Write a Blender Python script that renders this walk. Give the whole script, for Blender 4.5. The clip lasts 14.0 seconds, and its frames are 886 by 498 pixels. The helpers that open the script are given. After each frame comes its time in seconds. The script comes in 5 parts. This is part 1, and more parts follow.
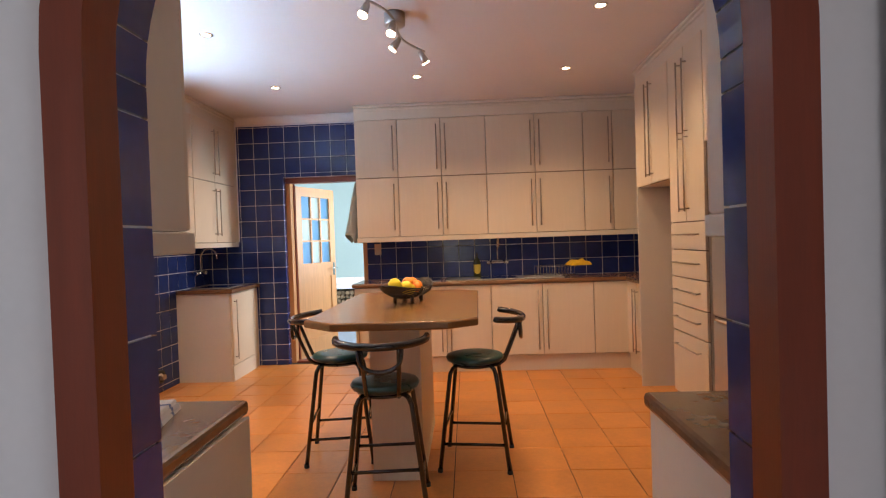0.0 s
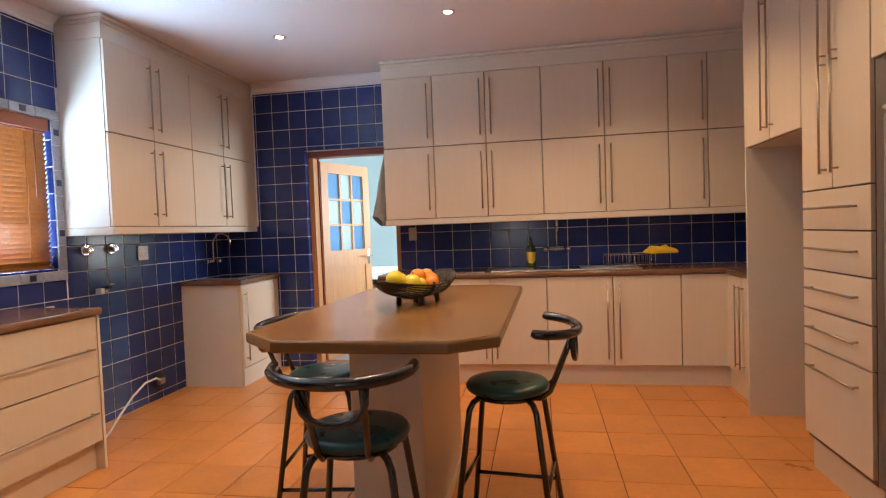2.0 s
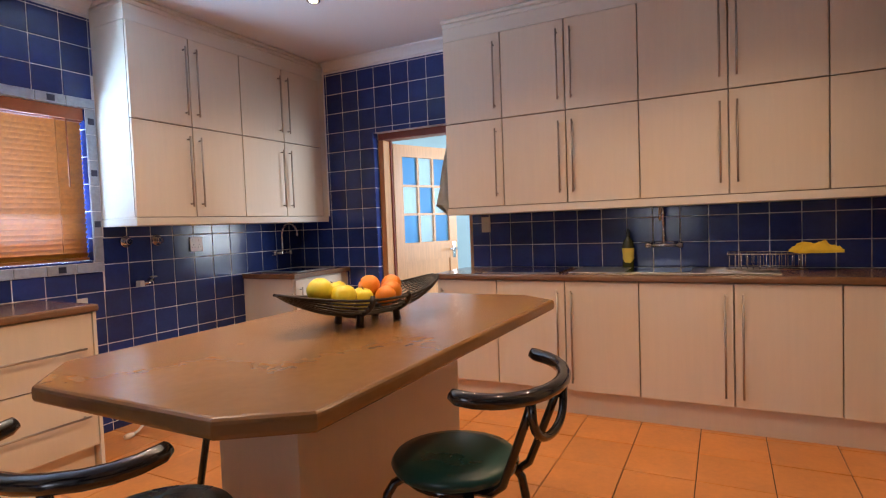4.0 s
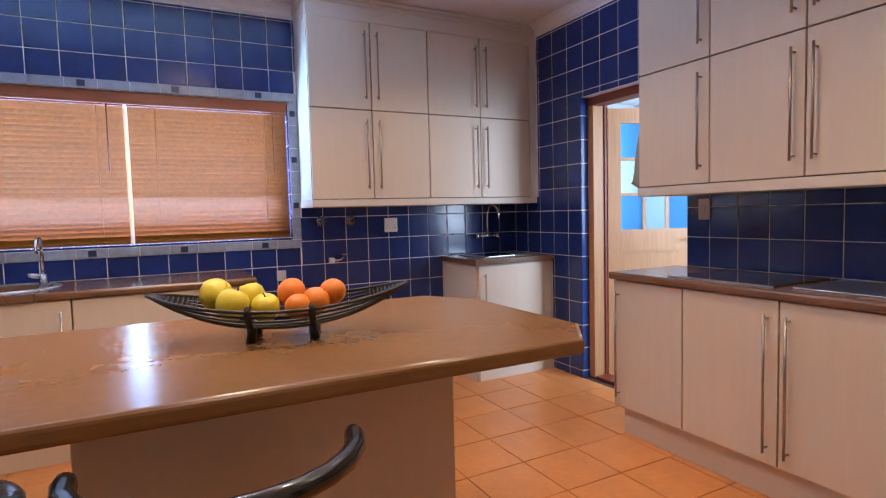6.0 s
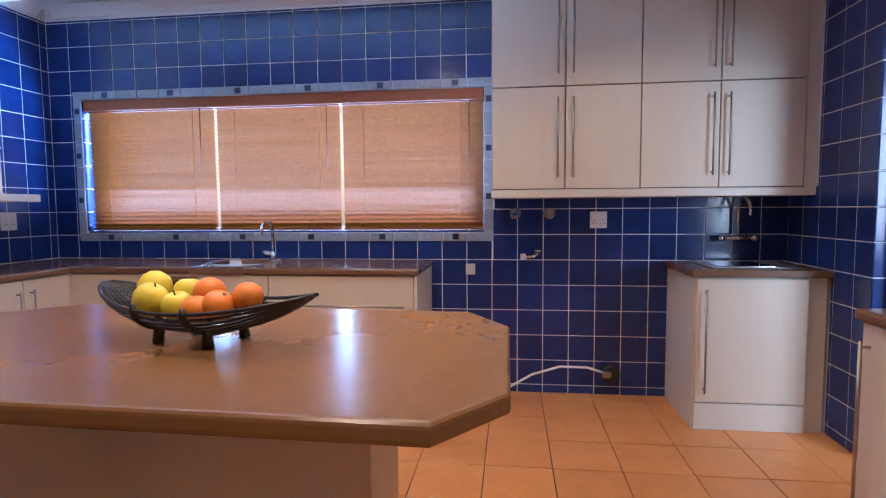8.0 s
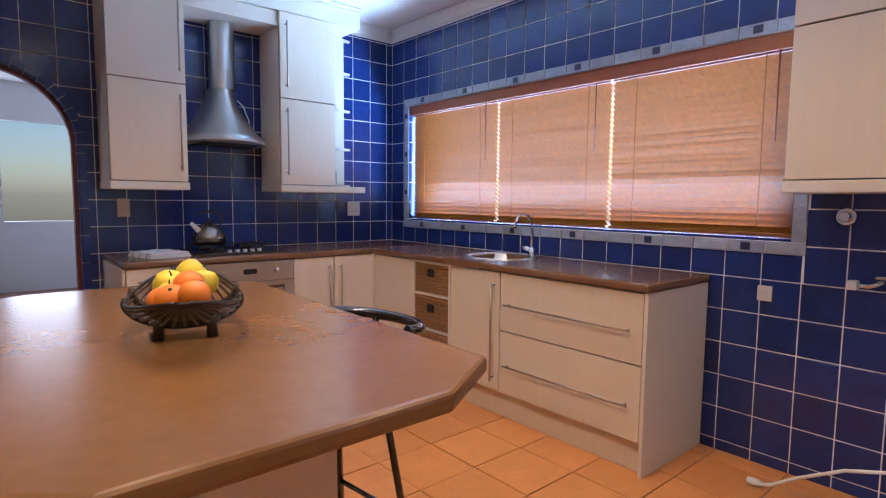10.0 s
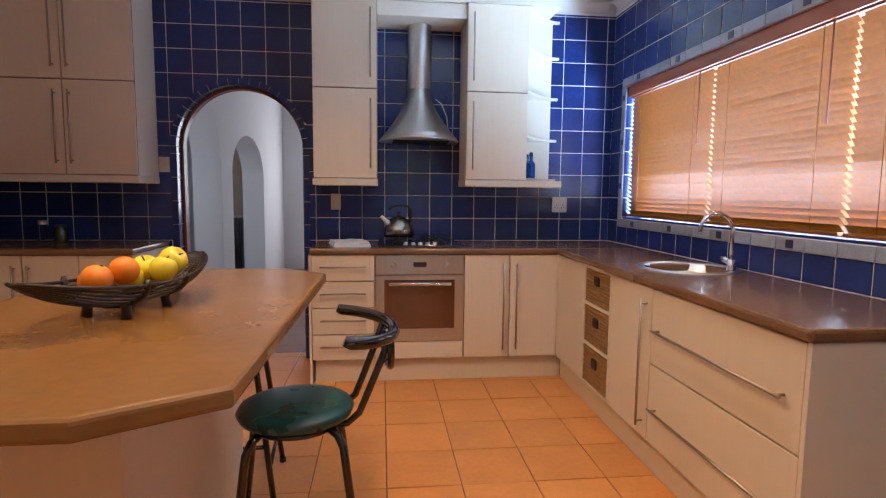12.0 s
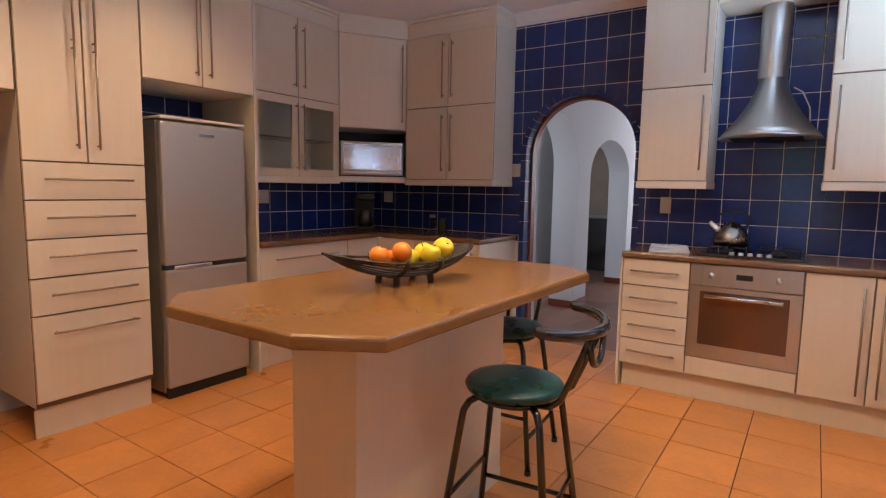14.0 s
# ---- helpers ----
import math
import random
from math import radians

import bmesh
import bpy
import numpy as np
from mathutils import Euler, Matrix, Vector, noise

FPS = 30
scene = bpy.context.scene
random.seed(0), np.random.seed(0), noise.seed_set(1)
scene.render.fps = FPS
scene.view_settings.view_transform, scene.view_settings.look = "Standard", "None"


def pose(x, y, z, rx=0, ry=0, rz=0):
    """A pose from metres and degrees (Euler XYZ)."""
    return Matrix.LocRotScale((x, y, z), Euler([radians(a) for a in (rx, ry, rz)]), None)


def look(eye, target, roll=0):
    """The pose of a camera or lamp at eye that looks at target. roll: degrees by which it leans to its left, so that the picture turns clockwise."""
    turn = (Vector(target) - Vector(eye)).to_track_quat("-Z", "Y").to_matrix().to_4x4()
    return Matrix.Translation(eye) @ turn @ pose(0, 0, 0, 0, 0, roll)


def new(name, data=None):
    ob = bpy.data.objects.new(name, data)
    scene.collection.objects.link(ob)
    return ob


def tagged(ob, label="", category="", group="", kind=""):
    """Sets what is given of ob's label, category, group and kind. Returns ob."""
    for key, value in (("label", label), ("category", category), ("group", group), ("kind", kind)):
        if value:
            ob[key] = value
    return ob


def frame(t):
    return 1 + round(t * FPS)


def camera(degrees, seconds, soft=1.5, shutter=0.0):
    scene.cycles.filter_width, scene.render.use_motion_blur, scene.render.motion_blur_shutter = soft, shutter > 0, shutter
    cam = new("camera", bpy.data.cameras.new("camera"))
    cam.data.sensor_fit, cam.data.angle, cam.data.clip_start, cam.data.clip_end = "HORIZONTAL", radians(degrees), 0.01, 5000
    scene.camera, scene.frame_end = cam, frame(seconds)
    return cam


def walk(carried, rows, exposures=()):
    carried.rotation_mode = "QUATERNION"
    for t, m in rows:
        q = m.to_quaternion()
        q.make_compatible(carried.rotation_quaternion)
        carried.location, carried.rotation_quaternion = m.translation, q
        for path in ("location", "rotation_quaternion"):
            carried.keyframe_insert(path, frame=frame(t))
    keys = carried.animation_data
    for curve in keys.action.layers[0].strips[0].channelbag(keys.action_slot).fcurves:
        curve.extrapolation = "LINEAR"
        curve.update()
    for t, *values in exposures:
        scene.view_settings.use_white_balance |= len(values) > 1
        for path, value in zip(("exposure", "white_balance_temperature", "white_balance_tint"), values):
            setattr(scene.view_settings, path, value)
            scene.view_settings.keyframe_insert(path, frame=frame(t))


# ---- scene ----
cam = camera(77.9, 14.0, soft=1.2)
METRES, EYE, TILT, LEAN, TURN = 7.5, 1.35, 0.0, 0.0, 2.1
ROWS = [
    (0.0, 0.0063, 0.0, 0.0, 0.42, -1.07, 1.9),
    (0.5, 0.0117, 0.0345, -0.0032, 0.52, -1.15, 1.92),
    (1.0, 0.0179, 0.0671, -0.006, 1.64, -1.31, 1.97),
    (1.5, 0.0246, 0.1023, -0.0068, 4.05, -1.74, 2.02),
    (2.0, 0.0345, 0.136, -0.0081, 7.83, -2.06, 2.11),
    (4.5, 0.1298, 0.3008, -0.0103, 31.68, -2.87, 2.11),
    (5.0, 0.1504, 0.343, -0.0098, 40.15, -3.23, 2.05),
    (5.5, 0.164, 0.3863, -0.0098, 50.2, -3.51, 1.8),
    (6.0, 0.1702, 0.4249, -0.0101, 60.32, -3.78, 1.54),
    (6.5, 0.1682, 0.4629, -0.0095, 68.47, -3.76, 1.26),
    (7.0, 0.1638, 0.4987, -0.0107, 75.83, -3.89, 1.04),
    (7.5, 0.1562, 0.5336, -0.0106, 85.68, -4.08, 0.8),
    (8.0, 0.1419, 0.5663, -0.0104, 94.98, -4.21, 0.42),
    (8.5, 0.1232, 0.598, -0.01, 103.77, -4.39, 0.17),
    (9.0, 0.1002, 0.6248, -0.009, 115.66, -4.58, -0.18),
    (11.5, -0.0847, 0.6891, -0.0075, 163.26, -5.74, -0.6),
    (12.0, -0.1143, 0.6864, -0.0082, 171.54, -5.83, -0.59),
    (12.5, -0.142, 0.6793, -0.0089, 181.24, -5.98, -0.65),
    (13.0, -0.165, 0.6722, -0.0069, 189.74, -6.03, -0.62),
    (13.5, -0.1819, 0.6769, -0.0066, 201.24, -6.17, -0.76),
    (14.0, -0.1902, 0.694, -0.0055, 212.06, -6.28, -0.95),
]
walk(cam, [(t, pose(0, 0, EYE, TILT, LEAN, TURN) @ pose(METRES * x, METRES * y, METRES * z, 90 + pitch, roll, yaw)) for t, x, y, z, yaw, pitch, roll in ROWS],
     exposures=[(0.0, 0.08, 7000, 10), (2.0, -0.02, 6800, 10), (5.0, -0.06, 5800, 10), (7.5, -0.12, 4950, 10), (9.2, -0.1, 5000, 10), (11.3, -0.14, 6400, 10), (14.0, 0.1, 6500, 10)])

# ---- world and light ----
world = bpy.data.worlds.new("world")
scene.world = world
world.use_nodes = True
wn = world.node_tree
sky = wn.nodes.new("ShaderNodeTexSky")
sky.sky_type, sky.sun_disc, sky.sun_elevation, sky.sun_rotation = "NISHITA", False, radians(40), radians(250)
wn.links.new(sky.outputs[0], wn.nodes["Background"].inputs[0])
wn.nodes["Background"].inputs[1].default_value = 0.1


def area_lamp(name, eye, target, w, h, watts, colour):
    d = bpy.data.lights.new(name, "AREA")
    d.shape, d.size, d.size_y, d.energy, d.color = "RECTANGLE", w, h, watts, colour
    ob = new(name, d)
    ob.matrix_world = look(eye, target)
    return ob


def spot_lamp(name, eye, target, watts, colour, angle=110, blend=0.6, size=0.03):
    d = bpy.data.lights.new(name, "SPOT")
    d.energy, d.color, d.spot_size, d.spot_blend, d.shadow_soft_size = watts, colour, radians(angle), blend, size
    ob = new(name, d)
    ob.matrix_world = look(eye, target)
    return ob


DAY = (0.46, 0.69, 1.0)
WARM = (1.0, 0.66, 0.38)
area_lamp("window_daylight", (-3.0, 2.61, 1.6), (0, 2.61, 1.75), 2.8, 0.92, 430, DAY)
# unseen fill added at the hall's end to brighten the arch wall from behind
area_lamp("hall_end_fill", (-0.85, -4.24, 1.6), (-0.6, 0, 1.4), 1.2, 1.3, 34, (0.86, 0.88, 1.0))
DOWN_W, SPOT_W = 42, 44
area_lamp("back_room_daylight", (0.66, 7.6, 1.6), (-3, 7.3, 1.3), 1.5, 1.3, 120, (0.85, 0.92, 1.0))
area_lamp("back_room_side_light", (-4.15, 7.4, 1.7), (0, 7.3, 1.2), 1.8, 1.5, 80, (0.72, 0.85, 1.0))
# added fill lamp, out of sight, that lights the hall from the east
area_lamp("hall_side_fill", (2.13, -0.6, 1.6), (-1, -0.7, 1.2), 1.5, 1.3, 22, (0.72, 0.84, 1.0))

# ---- materials ----


def material(name, colour, rough=0.5, metal=0.0, vary=0.12, scale=6.0, fine=60.0, bump=0.1, stretch=(1, 1, 1), rand=0.0, coat=0.0, second=None):
    """Colour varied at two scales with a fine relief; rand varies each object."""
    m = bpy.data.materials.new(name)
    m.use_nodes = True
    nt = m.node_tree
    b = nt.nodes["Principled BSDF"]
    tc, mp = nt.nodes.new("ShaderNodeTexCoord"), nt.nodes.new("ShaderNodeMapping")
    mp.inputs["Scale"].default_value = stretch
    info = nt.nodes.new("ShaderNodeObjectInfo")
    off = nt.nodes.new("ShaderNodeVectorMath")
    off.operation = "MULTIPLY_ADD"
    nt.links.new(info.outputs["Random"], off.inputs[0])
    off.inputs[1].default_value = (37, 53, 71)
    nt.links.new(tc.outputs["Object"], off.inputs[2])
    nt.links.new(off.outputs[0], mp.inputs[0])
    big, small = nt.nodes.new("ShaderNodeTexNoise"), nt.nodes.new("ShaderNodeTexNoise")
    big.inputs["Scale"].default_value, big.inputs["Detail"].default_value = scale, 4
    small.inputs["Scale"].default_value, small.inputs["Detail"].default_value = fine, 3
    for n in (big, small):
        nt.links.new(mp.outputs[0], n.inputs["Vector"])
    mix = nt.nodes.new("ShaderNodeMix")
    mix.data_type = "RGBA"
    dark = second or tuple(c * (1 - 2 * vary) for c in colour)
    light = tuple(min(1, c * (1 + vary)) for c in colour)
    mix.inputs[6].default_value, mix.inputs[7].default_value = (*dark, 1), (*light, 1)
    ramp = nt.nodes.new("ShaderNodeMapRange")
    ramp.inputs[1].default_value, ramp.inputs[2].default_value = 0.12, 0.88
    add = nt.nodes.new("ShaderNodeMath")
    add.operation = "MULTIPLY_ADD"
    add.inputs[1].default_value = 0.35
    nt.links.new(small.outputs[0], add.inputs[0])
    mul = nt.nodes.new("ShaderNodeMath")
    mul.operation = "MULTIPLY"
    mul.inputs[1].default_value = 0.65
    nt.links.new(big.outputs[0], mul.inputs[0])
    nt.links.new(mul.outputs[0], add.inputs[2])
    nt.links.new(add.outputs[0], ramp.inputs[0])
    nt.links.new(ramp.outputs[0], mix.inputs[0])
    hue = nt.nodes.new("ShaderNodeHueSaturation")
    rr = nt.nodes.new("ShaderNodeMapRange")
    rr.inputs[3].default_value, rr.inputs[4].default_value = 1 - rand, 1 + rand
    nt.links.new(info.outputs["Random"], rr.inputs[0])
    nt.links.new(rr.outputs[0], hue.inputs["Value"])
    nt.links.new(mix.outputs[2], hue.inputs["Color"])
    nt.links.new(hue.outputs[0], b.inputs["Base Color"])
    rm = nt.nodes.new("ShaderNodeMapRange")
    rm.inputs[3].default_value, rm.inputs[4].default_value = max(0.02, rough * 0.8), min(1, rough * 1.25)
    nt.links.new(big.outputs[0], rm.inputs[0])
    nt.links.new(rm.outputs[0], b.inputs["Roughness"])
    b.inputs["Metallic"].default_value = metal
    b.inputs["Coat Weight"].default_value = coat
    b.inputs["Coat Roughness"].default_value = 0.15
    if bump:
        bp = nt.nodes.new("ShaderNodeBump")
        bp.inputs["Strength"].default_value, bp.inputs["Distance"].default_value = bump, 0.004
        nt.links.new(add.outputs[0], bp.inputs["Height"])
        nt.links.new(bp.outputs[0], b.inputs["Normal"])
    return m


def glowing(name, colour, strength):
    m = bpy.data.materials.new(name)
    m.use_nodes = True
    b = m.node_tree.nodes["Principled BSDF"]
    b.inputs["Base Color"].default_value = (*colour, 1)
    b.inputs["Emission Color"].default_value = (*colour, 1)
    b.inputs["Emission Strength"].default_value = strength
    return m


def glass(name, colour, rough=0.02, thin=0.5):
    """Sheet glass: part clear, part glossy."""
    m = bpy.data.materials.new(name)
    m.use_nodes = True
    nt = m.node_tree
    b = nt.nodes["Principled BSDF"]
    b.inputs["Base Color"].default_value = (*colour, 1)
    b.inputs["Roughness"].default_value = rough
    b.inputs["Transmission Weight"].default_value = 1.0
    b.inputs["IOR"].default_value = 1.05 + thin * 0.4
    return m


M_CAB = material("cream_laminate", (0.68, 0.585, 0.455), 0.42, vary=0.035, scale=3, fine=22, bump=0.04, stretch=(14, 14, 0.8), rand=0.03)
M_CAR = material("cream_carcass", (0.68, 0.62, 0.52), 0.5, vary=0.04, scale=2, fine=30, bump=0.03)
# brown of the edge banding, with the shade of the door gaps in it
M_EDGE_SHADE = material("brown_edge_gap_shade", (0.16, 0.095, 0.05), 0.6, vary=0.1)
M_TOP = material("brown_worktop", (0.20, 0.105, 0.055), 0.23, vary=0.28, scale=5, fine=45, bump=0.06, coat=0.25)
M_ISL = material("tan_worktop", (0.235, 0.118, 0.040), 0.24, vary=0.16, scale=4, fine=40, bump=0.0)
M_TILE = material("cobalt_glaze", (0.017, 0.036, 0.165), 0.17, vary=0.25, scale=9, fine=50, bump=0.12, rand=0.18)
M_GROUT = material("pale_grout", (0.80, 0.80, 0.82), 0.9, vary=0.15, scale=8, fine=120, bump=0.2)
M_BORD = material("grey_border_tile", (0.33, 0.36, 0.42), 0.3, vary=0.2, scale=25, fine=90, rand=0.1)
M_DARK = material("dark_inset", (0.02, 0.025, 0.06), 0.3)
M_FLOOR = material("terracotta_glaze", (0.68, 0.275, 0.075), 0.3, vary=0.14, scale=5, fine=40, bump=0.12, rand=0.07)
M_FGROUT = material("dark_grout", (0.09, 0.05, 0.035), 0.9, vary=0.2, scale=10, fine=150)
M_PLAST = material("white_plaster", (0.74, 0.74, 0.75), 0.85, vary=0.04, scale=2, fine=60, bump=0.12)
M_CEIL = material("ceiling_paint", (0.74, 0.72, 0.71), 0.85, vary=0.03, scale=1.2, fine=80, bump=0.05)
M_TEAL = material("grey_green_paint", (0.30, 0.40, 0.40), 0.8, vary=0.05, scale=2, fine=60)
M_WOOD = material("red_brown_timber", (0.20, 0.036, 0.013), 0.4, vary=0.16, scale=4, fine=30, bump=0.1, stretch=(10, 10, 0.7), coat=0.08)
M_PINE = material("varnished_pine", (0.52, 0.25, 0.09), 0.4, vary=0.2, scale=4, fine=30, bump=0.06, stretch=(12, 12, 0.7))
M_STEEL = material("brushed_steel", (0.56, 0.55, 0.53), 0.3, 1.0, vary=0.08, scale=3, fine=60, bump=0.03, stretch=(30, 1, 1))
M_HAND = material("satin_handle", (0.42, 0.36, 0.29), 0.35, 1.0, vary=0.06)
M_CHROME = material("chrome", (0.75, 0.75, 0.76), 0.08, 1.0, vary=0.03, bump=0)
M_FRIDGE = material("silver_enamel", (0.47, 0.45, 0.42), 0.36, 0.6, vary=0.04, scale=2, fine=200, bump=0.04)
M_BLACK = material("black_gloss_paint", (0.012, 0.010, 0.010), 0.14, vary=0.2, coat=0.5, bump=0.02)
M_BMATT = material("black_matt", (0.012, 0.012, 0.013), 0.55, vary=0.2)
M_SEAT = material("dark_green_vinyl", (0.008, 0.055, 0.052), 0.28, vary=0.2, scale=8, fine=150, bump=0.1)
M_WHITE = material("white_plastic", (0.72, 0.71, 0.68), 0.35, vary=0.03)
M_CREAMP = material("cream_plastic", (0.60, 0.56, 0.47), 0.4, vary=0.03)
M_BOWL = material("dark_rattan", (0.016, 0.010, 0.007), 0.4, vary=0.3, fine=200)
M_YEL = material("yellow_apple_skin", (0.74, 0.55, 0.03), 0.35, vary=0.2, scale=14, fine=120, second=(0.50, 0.50, 0.03))
M_ORA = material("orange_peel", (0.78, 0.235, 0.015), 0.42, vary=0.12, scale=14, fine=260, bump=0.3)
M_WICK = material("honey_wicker", (0.38, 0.20, 0.075), 0.6, vary=0.3, scale=40, fine=160, bump=0.4, rand=0.1)
M_BLUEG = glass("blue_glass", (0.02, 0.16, 0.75), 0.05)
M_TEALG = glass("teal_glass", (0.10, 0.42, 0.50), 0.05)
M_CLEAR = glass("clear_glass", (0.92, 0.95, 0.94), 0.02)
M_SMOKE = material("smoked_glass", (0.035, 0.025, 0.02), 0.06, vary=0.2, bump=0)
M_PBLUE = glass("blue_pane", (0.14, 0.42, 0.80), 0.35, 0.3)
M_PCLR = glass("frosted_pane", (0.86, 0.95, 0.97), 0.35, 0.3)
M_GREYC = material("grey_green_cotton", (0.36, 0.37, 0.33), 0.9, vary=0.2, scale=16, fine=220, bump=0.4)
M_YCLOTH = material("yellow_cloth", (0.75, 0.50, 0.03), 0.85, vary=0.15, scale=20, fine=200, bump=0.4)
M_BOTT = material("green_soap_bottle", (0.03, 0.038, 0.010), 0.15, vary=0.2)
M_LABEL = material("yellow_label", (0.70, 0.55, 0.08), 0.5, vary=0.1)
M_BARK = material("cut_log", (0.36, 0.25, 0.15), 0.9, vary=0.3, scale=30, fine=120, rand=0.35)
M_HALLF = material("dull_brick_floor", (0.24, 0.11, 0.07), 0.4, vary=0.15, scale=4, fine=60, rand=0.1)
M_BLUEF = material("grey_blue_floor", (0.28, 0.34, 0.42), 0.4, vary=0.12, scale=4, fine=60)
M_SLAT = material("honey_slat", (0.30, 0.10, 0.012), 0.5, vary=0.3, scale=5, fine=60, bump=0.05, stretch=(1, 8, 8), rand=0.05)
nt = M_SLAT.node_tree
tl, sm = nt.nodes.new("ShaderNodeBsdfTranslucent"), nt.nodes.new("ShaderNodeMixShader")
tl.inputs[0].default_value = (0.78, 0.27, 0.025, 1)
sm.inputs[0].default_value = 0.005
nt.links.new(nt.nodes["Principled BSDF"].outputs[0], sm.inputs[1])
nt.links.new(tl.outputs[0], sm.inputs[2])
nt.links.new(sm.outputs[0], nt.nodes["Material Output"].inputs[0])
M_VAL = material("valance_timber", (0.33, 0.085, 0.022), 0.4, vary=0.14, scale=3, fine=40, bump=0.05, stretch=(8, 0.6, 8))
M_BULB = glowing("lit_bulb", (1.0, 0.82, 0.58), 30)
M_OVENG = material("bronze_oven_glass", (0.16, 0.085, 0.05), 0.08, 0.55, vary=0.1, bump=0)
M_KETTLE = material("dull_kettle_steel", (0.30, 0.28, 0.25), 0.24, 1.0, vary=0.1, bump=0.02)
M_PAPER = material("far_bright_blind", (0.70, 0.55, 0.42), 0.8)

# ---- mesh helpers ----


def box(bm, x0, x1, y0, y1, z0, z1, bevel=0.0, seg=2):
    vs = [bm.verts.new((x, y, z)) for x in (x0, x1) for y in (y0, y1) for z in (z0, z1)]
    fs = [bm.faces.new([vs[i] for i in f]) for f in ((0, 1, 3, 2), (4, 6, 7, 5), (0, 4, 5, 1), (2, 3, 7, 6), (0, 2, 6, 4), (1, 5, 7, 3))]
    if bevel:
        es = list({e for f in fs for e in f.edges})
        bmesh.ops.bevel(bm, geom=es, offset=bevel, segments=seg, profile=0.5, affect="EDGES")


def boxes(*rows, bevel=0.0):
    bm = bmesh.new()
    for r in rows:
        box(bm, *r, bevel=bevel)
    return bm


def tube(bm, pts, r, n=8, closed=False, caps=True):
    """A round bar of radius r (a number, or one for each point) along the points."""
    pts = [Vector(p) for p in pts]
    rings, up = [], None
    for i, p in enumerate(pts):
        a = pts[i - 1] if i or closed else p
        b = pts[(i + 1) % len(pts)] if i + 1 < len(pts) or closed else p
        d = (b - a).normalized()
        if up is None:
            up = d.orthogonal().normalized()
        up = (up - d * up.dot(d)).normalized()
        side = d.cross(up)
        rad = r[i] if isinstance(r, (list, tuple)) else r
        rings.append([bm.verts.new(p + rad * (math.cos(2 * math.pi * k / n) * up + math.sin(2 * math.pi * k / n) * side)) for k in range(n)])
    for i in range(len(rings) - (0 if closed else 1)):
        a, b = rings[i], rings[(i + 1) % len(rings)]
        for k in range(n):
            f = bm.faces.new((a[k], a[(k + 1) % n], b[(k + 1) % n], b[k]))
            f.smooth = True
    if caps and not closed:
        bm.faces.new(rings[0][::-1])
        bm.faces.new(rings[-1])


def tubes(*paths, r=0.01, n=8):
    bm = bmesh.new()
    for p in paths:
        tube(bm, p, r, n)
    return bm


def lathe(bm, profile, n=24, centre=(0, 0, 0), sx=1.0, sy=1.0):
    """Turns rows of (radius, height) about a vertical axis."""
    cx, cy, cz = centre
    rings = []
    for r, z in profile:
        if r < 1e-5:
            rings.append([bm.verts.new((cx, cy, cz + z))])
        else:
            rings.append([bm.verts.new((cx + sx * r * math.cos(2 * math.pi * k / n), cy + sy * r * math.sin(2 * math.pi * k / n), cz + z)) for k in range(n)])
    for a, b in zip(rings, rings[1:]):
        for k in range(n):
            q = [a[k % len(a)], a[(k + 1) % len(a)], b[(k + 1) % len(b)], b[k % len(b)]]
            q = list(dict.fromkeys(q))
            if len(q) > 2:
                bm.faces.new(q).smooth = True
    return bm


def lathed(profile, n=24, centre=(0, 0, 0), sx=1.0, sy=1.0):
    return lathe(bmesh.new(), profile, n, centre, sx, sy)


def prism(bm, outline, z0, z1, bevel=0.0):
    """An upright block over a plan outline."""
    lo, hi = [bm.verts.new((x, y, z0)) for x, y in outline], [bm.verts.new((x, y, z1)) for x, y in outline]
    fs = [bm.faces.new(lo[::-1]), bm.faces.new(hi)]
    n = len(outline)
    for i in range(n):
        fs.append(bm.faces.new((lo[i], lo[(i + 1) % n], hi[(i + 1) % n], hi[i])))
    if bevel:
        es = [e for e in fs[0].edges] + [e for e in fs[1].edges]
        bmesh.ops.bevel(bm, geom=es, offset=bevel, segments=3, profile=0.5, affect="EDGES")
    return bm


def mesh(name, bm, mat):
    bmesh.ops.recalc_face_normals(bm, faces=bm.faces)
    d = bpy.data.meshes.new(name)
    bm.to_mesh(d)
    bm.free()
    d.materials.append(mat)
    return d


def part(name, bm, mat, parent, label=""):
    ob = new(name, mesh(name, bm, mat))
    ob.parent = parent
    return tagged(ob, label)


def thing(name, x, y, z, rz=0, label="", category="", group=""):
    ob = new(name)
    ob.empty_display_size = 0.1
    ob.matrix_world = pose(x, y, z, 0, 0, rz)
    return tagged(ob, label, category, group)


def solid(name, bm, mat, label="", category="", kind="", group=""):
    return tagged(new(name, mesh(name, bm, mat)), label, category, group, kind)


def arc(cx, cy, r, a0, a1, n):
    return [(cx + r * math.cos(radians(a0 + (a1 - a0) * i / n)), cy + r * math.sin(radians(a0 + (a1 - a0) * i / n))) for i in range(n + 1)]


# ---- plan ----
XW, XE, YS, YN, H = -2.86, 2.14, 0.86, 6.03, 2.76
CT, IT = 0.92, 0.9513                      # worktop height
ARX, ARR, ARZ = -0.008, 0.458, 1.61   # arch: middle, radius, spring
WY0, WY1, WZ0, WZ1 = 1.12, 4.10, 1.11, 2.09
DX0, DX1, DZ = -1.98, -1.06, 2.09
TP = 0.173                    # wall tile pitch
S = "structure"

